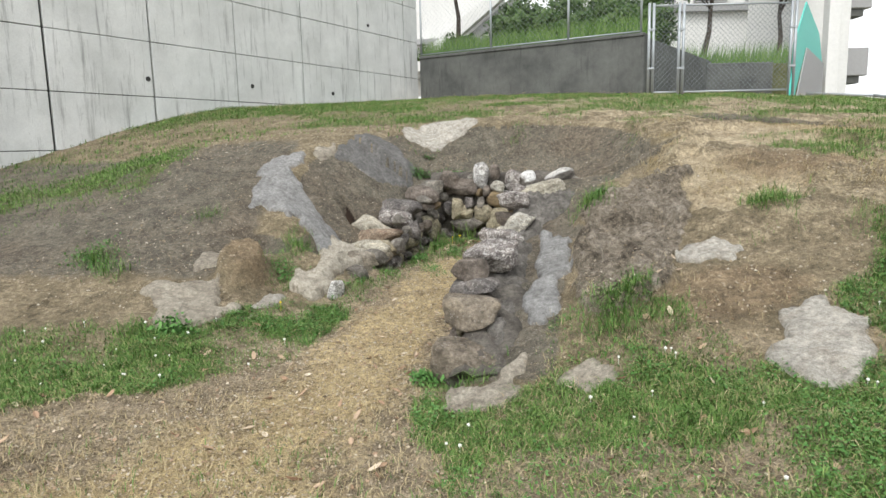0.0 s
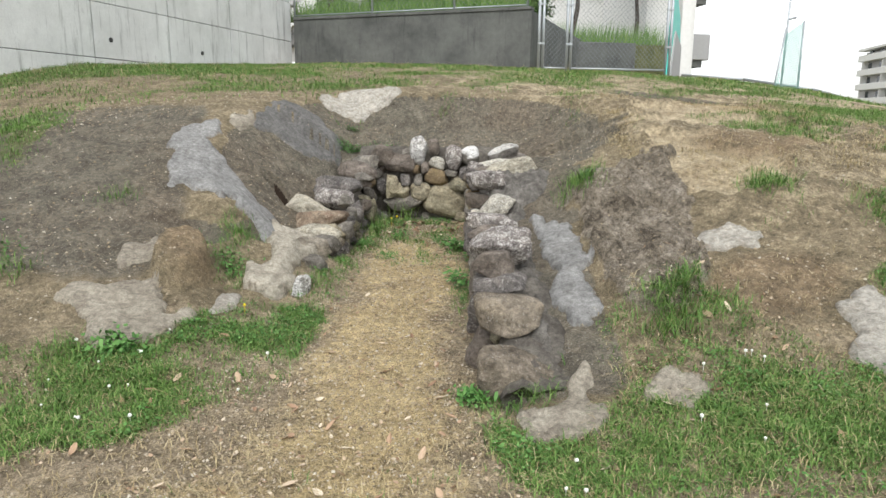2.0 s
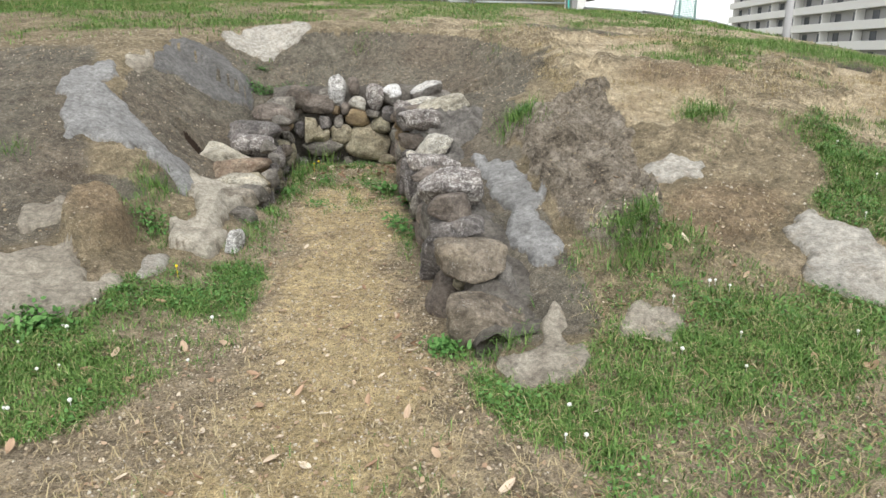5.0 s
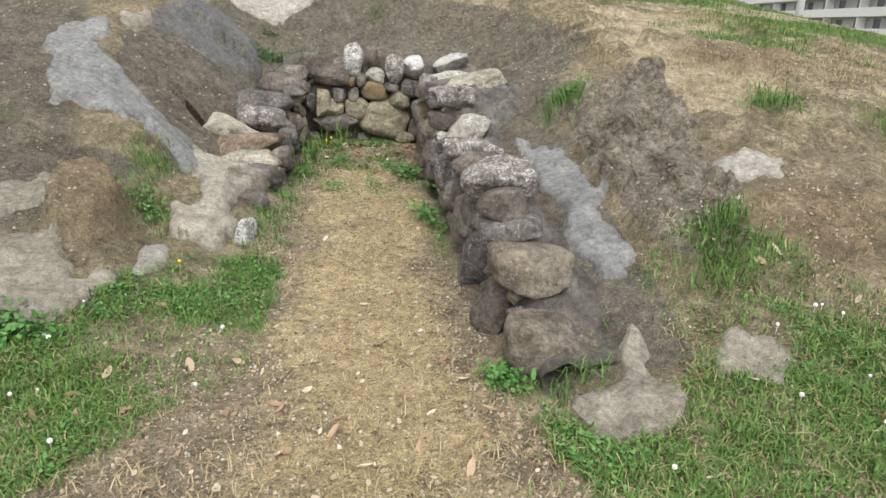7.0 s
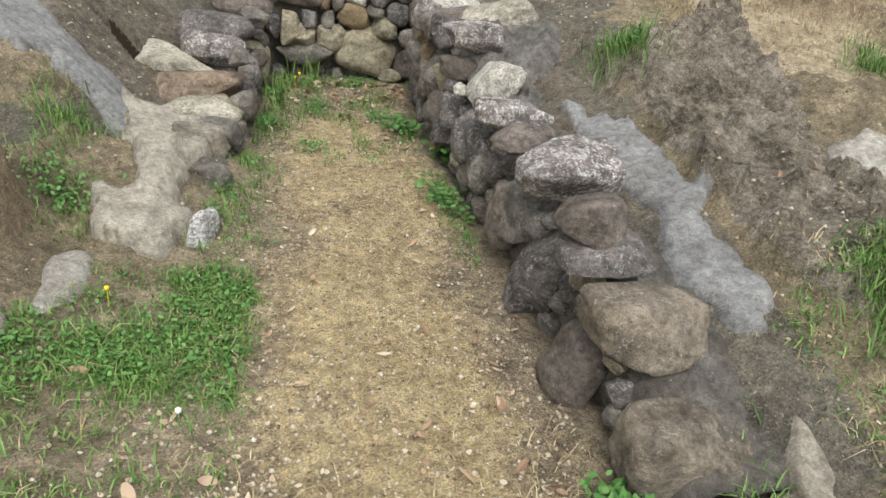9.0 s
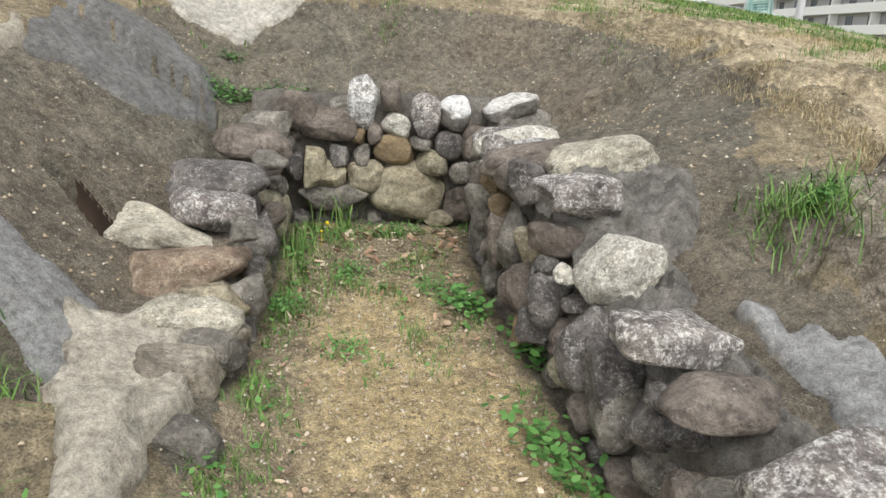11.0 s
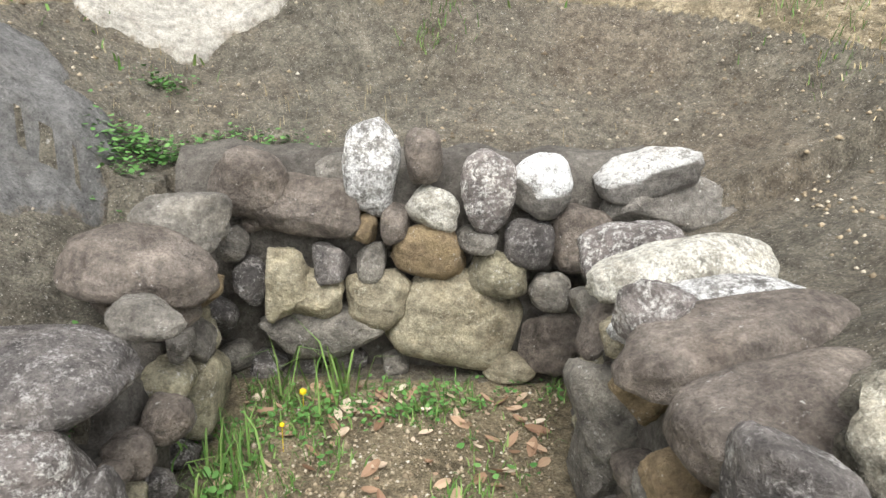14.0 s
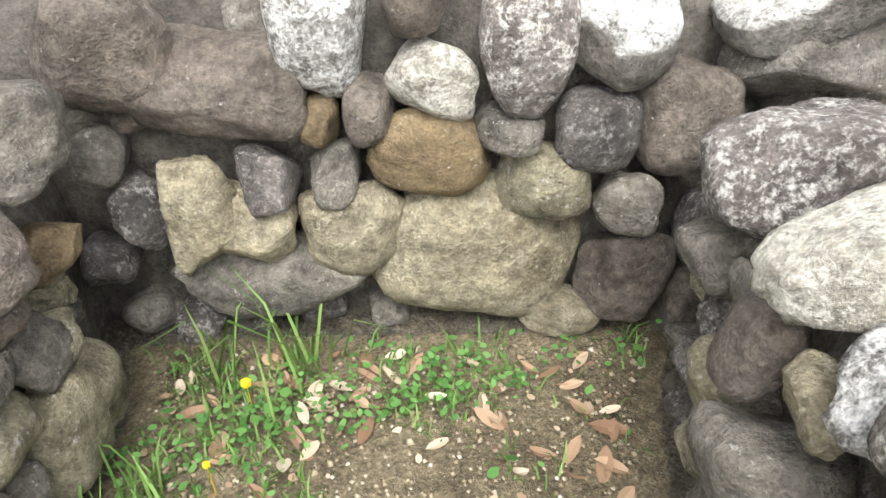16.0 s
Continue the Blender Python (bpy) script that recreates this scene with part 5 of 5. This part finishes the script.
def plateau(x, y):
    u, w = to_local(x, y)
    rim = 9.55 + 0.12 * np.abs(x) + 0.25 * rough_noise(x * 0.9, y * 0.9, 3)
    d = smooth_step(rim, rim + 0.5, y) * (x > -3.2) + (x <= -3.2) * smooth_step(6.0, 7.2, y + 0.5 * (-3.2 - x))
    return d * (0.1 + 0.9 * clumpy(x, y, 0.8, -0.03, 0.16)) * (0.4 + 0.6 * clumpy(x, y, 3.0, -0.05, 0.2)) * (1 - 0.75 * np.exp(-((x - 1.5) / 2.2) ** 2 - ((y - 11.5) / 1.2) ** 2)) * (1 - dark_band(x, y))


def slope_right(x, y):
    return smooth_step(2.0, 2.6, x) * smooth_step(4.3, 4.9, y) * smooth_step(9.8, 9.2, y) * np.maximum(clumpy(x, y, 1.1, 0.22, 0.14), smooth_step(0.5, 0.9, x - 5.1 - 0.45 * (9.0 - y))) * (1 - dark_band(x, y))


def foreground(x, y):
    return smooth_step(3.3, 2.3, y) * (0.12 + 0.5 * clumpy(x, y, 1.4, 0.15, 0.2))


def turf_zone():
    me = ground.data
    co = np.empty(len(me.vertices) * 3)
    me.vertices.foreach_get("co", co)
    gx, gy = co[0::3], co[1::3]
    far = smooth_step(9, 14, np.abs(gx)) * 0.6
    value = np.maximum(np.maximum(plateau(gx, gy), lawn(gx, gy) * 0.75), np.maximum(slope_right(gx, gy) * 0.7, far))
    me.attributes.new("turf", "FLOAT", "POINT").data.foreach_set("value", value.astype(np.float32))


turf_zone()
x, y = scatter(50000, -6, 6, 1.0, 5.4, lambda a, b: lawn(a, b) * ((a < -3.2) | (a > 3.4)), 10)
blades("lawn_grass", points_of(x, y, 9), 0.055, 0.006, GRASS, "short green lawn grass in ragged patches", 4, 0.035, 1.3, 14)
x, y = scatter(150000, -3.2, 3.4, 1.0, 5.4, lawn, 11)
blades("lawn_grass", points_of(x, y, 12, 0.35, 1.5), 0.042, 0.0054, GRASS, "short green lawn grass in ragged patches", 5, 0.03, 1.45, 13)
x, y = scatter(120000, -7, 10, 5.8, 18.5, plateau, 21)
blades("rough_grass", points_of(x, y, 22), 0.058, 0.0065, GRASS, "rough green grass along the top of the bank", 5, 0.08, 1.1, 23)
x, y = scatter(9000, -7, 10, 8.6, 18.5, lambda a, b: (plateau(a, b) * 0.35 + 0.1) * smooth_step(9.2, 9.8, b), 24)
blades("dry_grass", points_of(x, y, 25), 0.10, 0.005, DRY, "dry straw-coloured grass on the bank", 4, 0.06, 0.9, 26)
x, y = scatter(16000, 1.9, 8, 4.3, 9.6, slope_right, 31)
blades("slope_grass", points_of(x, y, 32), 0.07, 0.005, GRASS, "thin green grass tufts on the slope", 5, 0.04, 0.8, 33)
x, y = scatter(16000, 1.5, 8, 4.0, 9.6, lambda a, b: smooth_step(1.9, 2.5, a) * smooth_step(4.4, 5.0, b) * clumpy(a, b, 0.9, 0.1, 0.2), 34)
blades("slope_straw", points_of(x, y, 35), 0.055, 0.0045, DRY, "dry straw lying on the bare slope", 4, 0.05, 1.6, 36)
x, y = scatter(30000, -14, 12, -6, 12, lambda a, b: np.where((a > -6) & (a < 6) & (b > 0.9) & (b < 9), 0.0, 0.5) * clumpy(a, b, 0.6, -0.05, 0.25) * ~((b > 5) & (b < 9) & (a > -6)), 37)
blades("outer_grass", points_of(x, y, 38), 0.08, 0.012, GRASS, "rough grass on the wider ground", 4, 0.08, 1.1, 39)
x, y = scatter(26000, -5, 5, -0.5, 3.4, foreground, 41)
blades("thin_grass", points_of(x, y, 42), 0.06, 0.0045, GRASS, "thin trodden grass on the path edge", 3, 0.03, 1.0, 43)
x, y = scatter(30000, -3.5, 3.5, 0.8, 5.0, lambda a, b: 0.5 * smooth_step(4.6, 2.8, b) + 0.4 * lawn(a, b), 44)
blades("dead_grass", points_of(x, y, 45), 0.05, 0.004, DRY, "short dead grass and straw litter", 3, 0.04, 2.2, 46)



def rim_straw(x, y):
    """Dry tufts along the lip between the hollow and the slope."""
    lip = 1.55 + 0.42 * (y - 5.5)
    return np.exp(-((x - lip - 0.12) / 0.1) ** 2) * clumpy(x, y, 2.6, 0.02, 0.12) * smooth_step(5.5, 5.7, y) * smooth_step(8.2, 7.8, y)


x, y = scatter(9000, 1.3, 3.2, 5.4, 8.3, rim_straw, 47)
blades("rim_straw", points_of(x, y, 48), 0.06, 0.003, DRY, "dry straw tufts on the lip of the hollow", 5, 0.03, 1.5, 49)
x, y = scatter(1800, -0.6, 1.6, 8.35, 9.3, lambda a, b: 0.35 * clumpy(a, b, 2.2, 0.0, 0.2), 56)
blades("thin_stalks", points_of(x, y, 57), 0.07, 0.0025, DRY, "thin dry stalks on the bare flank of the hollow", 1, 0.01, 0.5, 58)


def chamber_grass(x, y):
    u, w = to_local(x, y)
    inside = in_chamber(x, y, 0.0)
    left_edge = np.exp(-((u - left_face(w)) / 0.16) ** 2)
    right_edge = np.exp(-((u - right_face(w)) / 0.12) ** 2) * 0.7
    back = smooth_step(-2.2, -0.8, w) * 0.8 * clumpy(x, y, 3.5, -0.05, 0.25) * smooth_step(0.5, 0.0, u)
    return inside * 0.75 * np.maximum(np.maximum(left_edge, right_edge) * clumpy(x, y, 2.5, -0.08, 0.2), back * clumpy(x, y, 6, 0.0, 0.15)) * smooth_step(-3.9, -2.6, w)


x, y = scatter(26000, -1.3, 1.2, 4.2, 8.3, chamber_grass, 51)
blades("chamber_grass", points_of(x, y, 52), 0.058, 0.0055, GRASS, "green grass along the foot of the stone walls", 4, 0.025, 0.9, 53)


def tuft(u, w, count, length, width, seed, label, spread=0.05):
    x, y = to_world(u, w)
    blades("grass_tuft", [(x, y, 1.0)], length, width, GRASS, label, count, spread, 0.75, seed, "grass")


tuft(-0.32, -0.13, 14, 0.30, 0.008, 61, "tall grass tuft growing at the end wall", 0.06)
tuft(-0.16, -0.10, 16, 0.34, 0.008, 62, "tall grass tuft growing at the end wall", 0.04)
tuft(-0.50, -0.55, 34, 0.20, 0.008, 63, "arching grass tuft beside the side wall", 0.08)
tuft(-0.46, -0.95, 26, 0.16, 0.008, 64, "arching grass tuft beside the side wall", 0.10)


def tuft_at(x, y, count, length, seed, label):
    blades("grass_tuft", [(x, y, 1.0)], length * 0.62, 0.005, GRASS, label, int(count * 2.6), 0.085, 1.4, seed, "grass")


for k, (x, y, c, l) in enumerate(((-1.38, 6.1, 70, 0.2), (-1.36, 5.98, 40, 0.16), (-1.42, 5.72, 60, 0.11), (-1.38, 5.5, 60, 0.1), (1.24, 5.58, 90, 0.26), (1.3, 5.75, 40, 0.2), (1.0, 3.78, 90, 0.24), (1.14, 3.86, 60, 0.24),
                                   (1.36, 3.76, 50, 0.14), (2.42, 4.95, 130, 0.2), (2.6, 5.1, 90, 0.2), (-3.0, 5.5, 70, 0.2), (-2.75, 5.3, 60, 0.18), (-2.3, 6.35, 40, 0.14), (0.16, 3.55, 50, 0.15), (0.02, 3.62, 40, 0.12), (-2.15, 4.4, 50, 0.16), (0.95, 9.1, 40, 0.14))):
    tuft_at(x, y, c, l, 70 + k, "small green grass tuft on bare earth")


def leaflets(name, points, size, high, material, label, seed, category="weeds", up=0.25):
    """Small rounded leaves at low height, one mesh."""
    rng = np.random.default_rng(seed)
    n = len(points)
    x, y = points[:, 0], points[:, 1]
    z = ground_height(x, y) + high * rng.uniform(0.15, 1.0, n)
    s = size * rng.uniform(0.6, 1.3, n)
    ang = rng.uniform(0, 2 * np.pi, n)
    tip = rng.normal(0, up, n)
    a = np.stack([np.cos(ang), np.sin(ang), tip], 1)
    b = np.stack([-np.sin(ang), np.cos(ang), rng.normal(0, up, n)], 1)
    c = np.stack([x, y, z], 1)
    ring = [(-1, 0), (-0.35, -0.62), (0.5, -0.6), (1, 0), (0.5, 0.6), (-0.35, 0.62)]
    V = np.stack([c + a * (p * s)[:, None] + b * (q * s)[:, None] - np.array([0, 0, 1]) * (0.25 * abs(q) * s)[:, None] for p, q in ring], 1).reshape(-1, 3)
    loops = (np.arange(n)[:, None] * 6 + np.arange(6)[None]).ravel()
    return stuff_mesh(name, V, loops, np.full(n, 6), material, label, category)


x, y = scatter(150000, -3.4, 3.4, 1.6, 5.2, lambda a, b: lawn(a, b) * clumpy(a, b, 2.1, -0.05, 0.15), 101)
leaflets("clover", np.stack([x, y], 1), 0.0085, 0.04, CLOVER, "low clover patches among the grass", 102)
x, y = scatter(9000, -1.3, 1.2, 4.4, 8.2, chamber_grass, 103)
leaflets("weeds", np.stack([x, y], 1), 0.013, 0.06, CLOVER, "small leafy weeds along the wall foot", 104)


def weed_patch(cx, cy, rx, ry, n, size, high, seed):
    rng = np.random.default_rng(seed)
    p = np.stack([cx + rng.normal(0, rx, n), cy + rng.normal(0, ry, n)], 1)
    leaflets("weeds", p, size, high, CLOVER, "bright green weeds rooted in a crack above the wall", seed)


weed_patch(-0.30, 8.52, 0.07, 0.05, 320, 0.012, 0.10, 111)
weed_patch(-0.10, 8.56, 0.10, 0.035, 260, 0.011, 0.06, 112)
weed_patch(0.12, 8.56, 0.09, 0.03, 160, 0.010, 0.05, 113)
weed_patch(-0.40, 8.40, 0.05, 0.08, 160, 0.011, 0.06, 114)
weed_patch(-0.25, 8.88, 0.06, 0.03, 120, 0.011, 0.05, 115)
weed_patch(0.60, 6.25, 0.05, 0.12, 160, 0.02, 0.12, 116)
weed_patch(0.28, 5.6, 0.05, 0.12, 160, 0.018, 0.10, 117)
weed_patch(0.50, 6.75, 0.05, 0.10, 160, 0.018, 0.10, 118)
weed_patch(0.35, 7.85, 0.28, 0.05, 380, 0.009, 0.06, 119)
for k, (x, y, r, size) in enumerate(((-0.1, 3.68, 0.045, 0.02), (-1.92, 4.47, 0.06, 0.022), (-3.0, 5.5, 0.12, 0.018), (-1.40, 5.62, 0.06, 0.014), (1.28, 5.6, 0.03, 0.014), (-0.42, 7.35, 0.06, 0.012), (-0.3, 7.0, 0.05, 0.012), (0.1, 7.3, 0.05, 0.011), (-0.15, 6.5, 0.06, 0.011), (0.42, 7.0, 0.05, 0.011))):
    p = np.random.default_rng(160 + k).normal(0, r, (260, 2)) + (x, y)
    leaflets("weeds", p, size * 0.6, 0.07, CLOVER, "leafy green weed clump on open ground", 160 + k, up=0.6)


def flower_heads(name, pts, radius, high, material, label, seed):
    rng = np.random.default_rng(seed)
    bm = bmesh.new()
    for x, y in pts:
        z = ground_at(x, y) + high * rng.uniform(0.7, 1.2)
        bmesh.ops.create_icosphere(bm, subdivisions=1, radius=radius * rng.uniform(0.7, 1.2), matrix=pose(x, y, z))
        rod(bm, (x, y, z - high - 0.02), (x, y, z), 0.0015, sides=3)
    return tagged(part(name, bm, material), label, "flowers", kind="stuff")


x, y = scatter(900, -4.5, 4, 1.8, 5.0, lambda a, b: lawn(a, b) * 0.5, 121)
flower_heads("clover_flowers", list(zip(x, y))[:90], 0.009, 0.035, PETAL, "white clover flower heads in the grass", 122)
flower_heads("yellow_flowers", [to_world(-0.33, -0.42), (-1.27, 4.95), to_world(-0.3, -0.2)], 0.012, 0.09, YELLOW, "tiny yellow flowers on thin stalks", 123)


# ---- leaf litter and gravel ----
def leaf_mesh(seed):
    rng = np.random.default_rng(seed)
    bm = bmesh.new()
    long, wide, curl = 0.05 * rng.uniform(0.8, 1.2), 0.021 * rng.uniform(0.8, 1.2), rng.uniform(0.1, 0.4)
    rows = []
    for k in range(7):
        t = k / 6
        half = wide / 2 * math.sin(math.pi * min(1, 0.06 + 0.94 * t)) ** 0.75 + 0.0006
        z = curl * long * (t - 0.5) ** 2 * 2
        rows.append([bm.verts.new(((t - 0.5) * long, s * half, z + abs(s) * half * 0.5)) for s in (-1, 0, 1)])
    for a, b in zip(rows, rows[1:]):
        for j in range(2):
            bm.faces.new((a[j], a[j + 1], b[j + 1], b[j]))
    return bm


def leaf_object_material():
    n = Nodes("dead_leaf", 0.7)
    return n.done(n.ramp(n.own(), (0.0, (0.22, 0.13, 0.08)), (0.5, (0.42, 0.29, 0.19)), (1.0, (0.62, 0.54, 0.42))), n.noise(90, 3), 0.3, 0.002)


LEAF = leaf_object_material()


def fallen_leaves():
    rng = np.random.default_rng(8)
    meshes = []
    for k in range(5):
        me = bpy.data.meshes.new("fallen_leaf")
        bm = leaf_mesh(200 + k)
        bm.to_mesh(me)
        bm.free()
        me.materials.append(LEAF)
        meshes.append(me)
    spots = []
    while len(spots) < 115:
        u, w = rng.uniform(-0.5, 0.5), -abs(rng.normal(0, 0.5)) - 0.06
        spots.append((*to_world(u, w), 1.15))
    while len(spots) < 170:
        u, w = rng.choice([-1, 1]) * rng.uniform(0.2, 0.55), rng.uniform(-4.8, -0.8)
        spots.append((*to_world(u, w), 0.8))
    while len(spots) < 290:
        spots.append((rng.uniform(-2.4, 1.6), rng.uniform(2.2, 4.7), 1.1))
    for x, y, s in spots:
        if bool(on_wall(np.array(x), np.array(y))):
            continue
        ob = new("fallen_leaf", meshes[int(rng.integers(5))])
        ob.matrix_world = pose(x, y, ground_at(x, y) + 0.010, rng.normal(0, 22), rng.normal(0, 22), rng.uniform(0, 360)) @ Matrix.Diagonal((s * rng.uniform(0.7, 1.3),) * 3).to_4x4()
        tagged(ob, "dry curled brown leaf lying on the ground", "leaf", "fallen leaves")


fallen_leaves()


x, y = scatter(14000, -3.2, 2.6, 0.9, 8.0, lambda a, b: 0.3 * smooth_step(4.6, 3.4, b) + 0.3 * in_chamber(a, b), 141)
leaflets("leaf_litter", np.stack([x, y], 1), 0.010, 0.012, DEAD_LEAF, "pale broken leaf litter on the ground", 142, "leaves", 0.3)


def gravel(name, pts, lo, hi, material, label, seed):
    rng = np.random.default_rng(seed)
    n = len(pts)
    base = np.array([(1, 0, 0), (0, 1, 0), (-1, 0, 0), (0, -1, 0), (0, 0, 0.8), (0, 0, -0.5)], float)
    tri = np.array([(0, 1, 4), (1, 2, 4), (2, 3, 4), (3, 0, 4), (1, 0, 5), (2, 1, 5), (3, 2, 5), (0, 3, 5)])
    s = rng.uniform(lo, hi, n) ** 1.0
    ang = rng.uniform(0, 6.28, n)
    c, q = np.cos(ang), np.sin(ang)
    z = ground_height(pts[:, 0], pts[:, 1])
    jit = rng.uniform(0.6, 1.3, (n, 6, 3))
    B = base[None] * jit * s[:, None, None]
    X = pts[:, 0, None] + B[:, :, 0] * c[:, None] - B[:, :, 1] * q[:, None]
    Y = pts[:, 1, None] + B[:, :, 0] * q[:, None] + B[:, :, 1] * c[:, None]
    Z = z[:, None] + B[:, :, 2]
    V = np.stack([X, Y, Z], 2).reshape(-1, 3)
    loops = (np.arange(n)[:, None, None] * 6 + tri[None]).ravel()
    return stuff_mesh(name, V, loops, np.full(n * 8, 3), material, label, "gravel")


def grit_material():
    n = Nodes("grit", 0.9)
    return n.done(n.ramp(n.island(), (0.0, (0.12, 0.09, 0.06)), (0.5, (0.36, 0.29, 0.19)), (0.9, (0.45, 0.39, 0.3)), (1.0, (0.6, 0.55, 0.46))))


GRIT = grit_material()


def path_gravel(x, y):
    u, w = to_local(x, y)
    return in_chamber(x, y, 0.0) * 0.9 + (w <= -4.2) * 0.55 * np.exp(-(u / 1.6) ** 2)


x, y = scatter(64000, -2.5, 1.2, 1.0, 8.2, path_gravel, 131)
gravel("path_gravel", np.stack([x, y], 1), 0.002, 0.009, GRIT, "fine loose gravel on the sandy path", 132)
x, y = scatter(22000, -3.5, 4, 1.0, 9.6, lambda a, b: 0.25 + 0.75 * clumpy(a, b, 1.2, 0.0, 0.2), 133)
gravel("stone_chips", np.stack([x, y], 1), 0.003, 0.014, GRIT, "scattered stone chips on the bare earth", 134)


# ---- shrubs and trees beyond the fence ----
def foliage_crown(centre, radius, n, size, seed, parent=None, name="crown"):
    rng = np.random.default_rng(seed)
    d = rng.normal(size=(n, 3))
    d /= np.linalg.norm(d, axis=1)[:, None]
    lump = np.array([0.75 + 0.5 * noise.noise(Vector(v) * 1.8 + Vector((seed, 0, 0))) for v in d])
    p = np.array(centre) + d * np.array(radius) * (lump * rng.uniform(0.55, 1.05, n))[:, None]
    a = rng.normal(size=(n, 3))
    a /= np.linalg.norm(a, axis=1)[:, None]
    b = np.cross(a, d)
    b /= np.linalg.norm(b, axis=1)[:, None] + 1e-9
    s = size * rng.uniform(0.5, 1.3, n)[:, None]
    V = np.stack([p - a * s, p - b * s * 0.5, p + a * s, p + b * s * 0.5], 1).reshape(-1, 3)
    me = bpy.data.meshes.new(name)
    me.from_pydata([tuple(v) for v in V], [], [(4 * k, 4 * k + 1, 4 * k + 2, 4 * k + 3) for k in range(n)])
    me.materials.append(FOLIAGE)
    ob = new(name, me)
    ob.parent = parent
    return ob


def shrub(x, y, z, r, h, seed):
    base = tagged(empty("shrub"), "rounded green shrub behind the chain-link fence", "shrub")
    bm = bmesh.new()
    for k in range(5):
        a = k * 1.26
        rod(bm, (x, y, z - 0.2), (x + math.cos(a) * r * 0.5, y + math.sin(a) * r * 0.5, z + h * 0.7), 0.025, 0.008, 5)
    part("stems", bm, BARK, base)
    foliage_crown((x, y, z + h * 0.5), (r, r, h * 0.6), 4200, 0.075, seed, base)


for k, (x, y, r, h) in enumerate(((1.9, 21.6, 0.9, 1.5), (3.0, 21.2, 0.9, 1.4), (3.9, 20.9, 0.8, 1.2), (5.0, 21.0, 1.0, 1.6), (6.3, 22.0, 1.0, 1.7), (0.4, 23.5, 0.8, 1.0), (2.4, 23.4, 1.1, 2.3), (3.9, 23.2, 1.2, 2.5), (5.4, 23.6, 1.2, 2.7), (7.0, 24.4, 1.1, 2.6))):
    shrub(x, y, 4.1, r, h, 300 + k)


def tree(x, y, z, high, lean, spread, seed, crown=True):
    rng = np.random.default_rng(seed)
    base = tagged(empty("tree"), "leafy tree with dark bent trunk behind the fence", "tree")
    bm = bmesh.new()
    p, r = Vector((x, y, z)), 0.13 * high / 5
    tips = []
    for k in range(6):
        q = p + Vector((lean + rng.normal(0, 0.08), rng.normal(0, 0.08), high / 6))
        rod(bm, p, q, r, r * 0.84)
        if k > 1:
            for _ in range(2):
                a = rng.uniform(0, 6.28)
                tip = q + Vector((math.cos(a) * spread * 0.6, math.sin(a) * spread * 0.6, high * 0.16))
                rod(bm, q, tip, r * 0.45, r * 0.15, 5)
                tips.append(tip)
        p, r = q, r * 0.84
    part("trunk", bm, BARK, base)
    if crown:
        for i, tip in enumerate(tips):
            foliage_crown(tip, (spread * 0.55, spread * 0.55, spread * 0.4), 500, 0.08, seed * 10 + i, base, "leaf_clump")


tree(8.6, 23.8, 3.6, 4.4, 0.16, 1.3, 41)
tree(12.2, 26.2, 3.6, 4.6, 0.02, 1.0, 42)
tree(0.2, 22.6, 4.3, 3.6, 0.06, 1.0, 43)
tree(4.6, 25.5, 4.3, 4.4, 0.0, 1.5, 44)
for k, (x, y, z) in enumerate(((23.2, 40.5, 2.2), (25.0, 41.0, 2.0), (26.8, 40.0, 1.8), (17.4, 24.5, 0.6))):
    base = tagged(empty("shrub"), "treetop showing above the brow of the slope", "tree")
    part("trunk", rod(bmesh.new(), (x, y, -3.6), (x, y, z), 0.2, 0.08), BARK, base)
    foliage_crown((x, y, z), (1.5, 1.5, 1.3), 1500, 0.16, 400 + k, base)


def bank_growth():
    rng = np.random.default_rng(77)
    n = 9000
    s, t = rng.random(n), rng.random(n) ** 1.5
    x0, y0 = -1.0 + 5.7 * s, 20.75 - 3.6 * s
    x, y = x0 + (4.0 + 2.5 * s) * t * 0.55, y0 + 9.0 * t + 0.1
    z = 3.95 + 0.9 * t
    tall = rng.uniform(0.15, 0.75, n)
    ang = rng.uniform(0, 6.28, n)
    lean = tall * rng.uniform(0.1, 0.5, n)
    w = 0.012
    V = np.stack([np.stack([x - w, y, z], 1), np.stack([x + w, y, z], 1), np.stack([x + np.cos(ang) * lean, y + np.sin(ang) * lean, z + tall], 1)], 1).reshape(-1, 3)
    stuff_mesh("bank_grass", V, np.arange(3 * n), np.full(n, 3), GRASS, "tall wild grass growing on the bank", "grass")
    x = rng.uniform(5.5, 12.0, 4000)
    y = rng.uniform(22.8, 27, 4000)
    z = np.full(4000, 3.85)
    tall = rng.uniform(0.2, 0.9, 4000)
    V = np.stack([np.stack([x - w, y, z], 1), np.stack([x + w, y, z], 1), np.stack([x + 0.1, y, z + tall], 1)], 1).reshape(-1, 3)
    stuff_mesh("bank_grass", V, np.arange(12000), np.full(4000, 3), GRASS, "tall wild grass above the far wall", "grass")


bank_growth()
terrace = tagged(part("terrace", box(bmesh.new(), (5.2, 9, 2.7), pose(9.3, 27.4, 2.5), 0.03), BANK), "raised earth terrace behind the far wall", "ground", kind="structure")
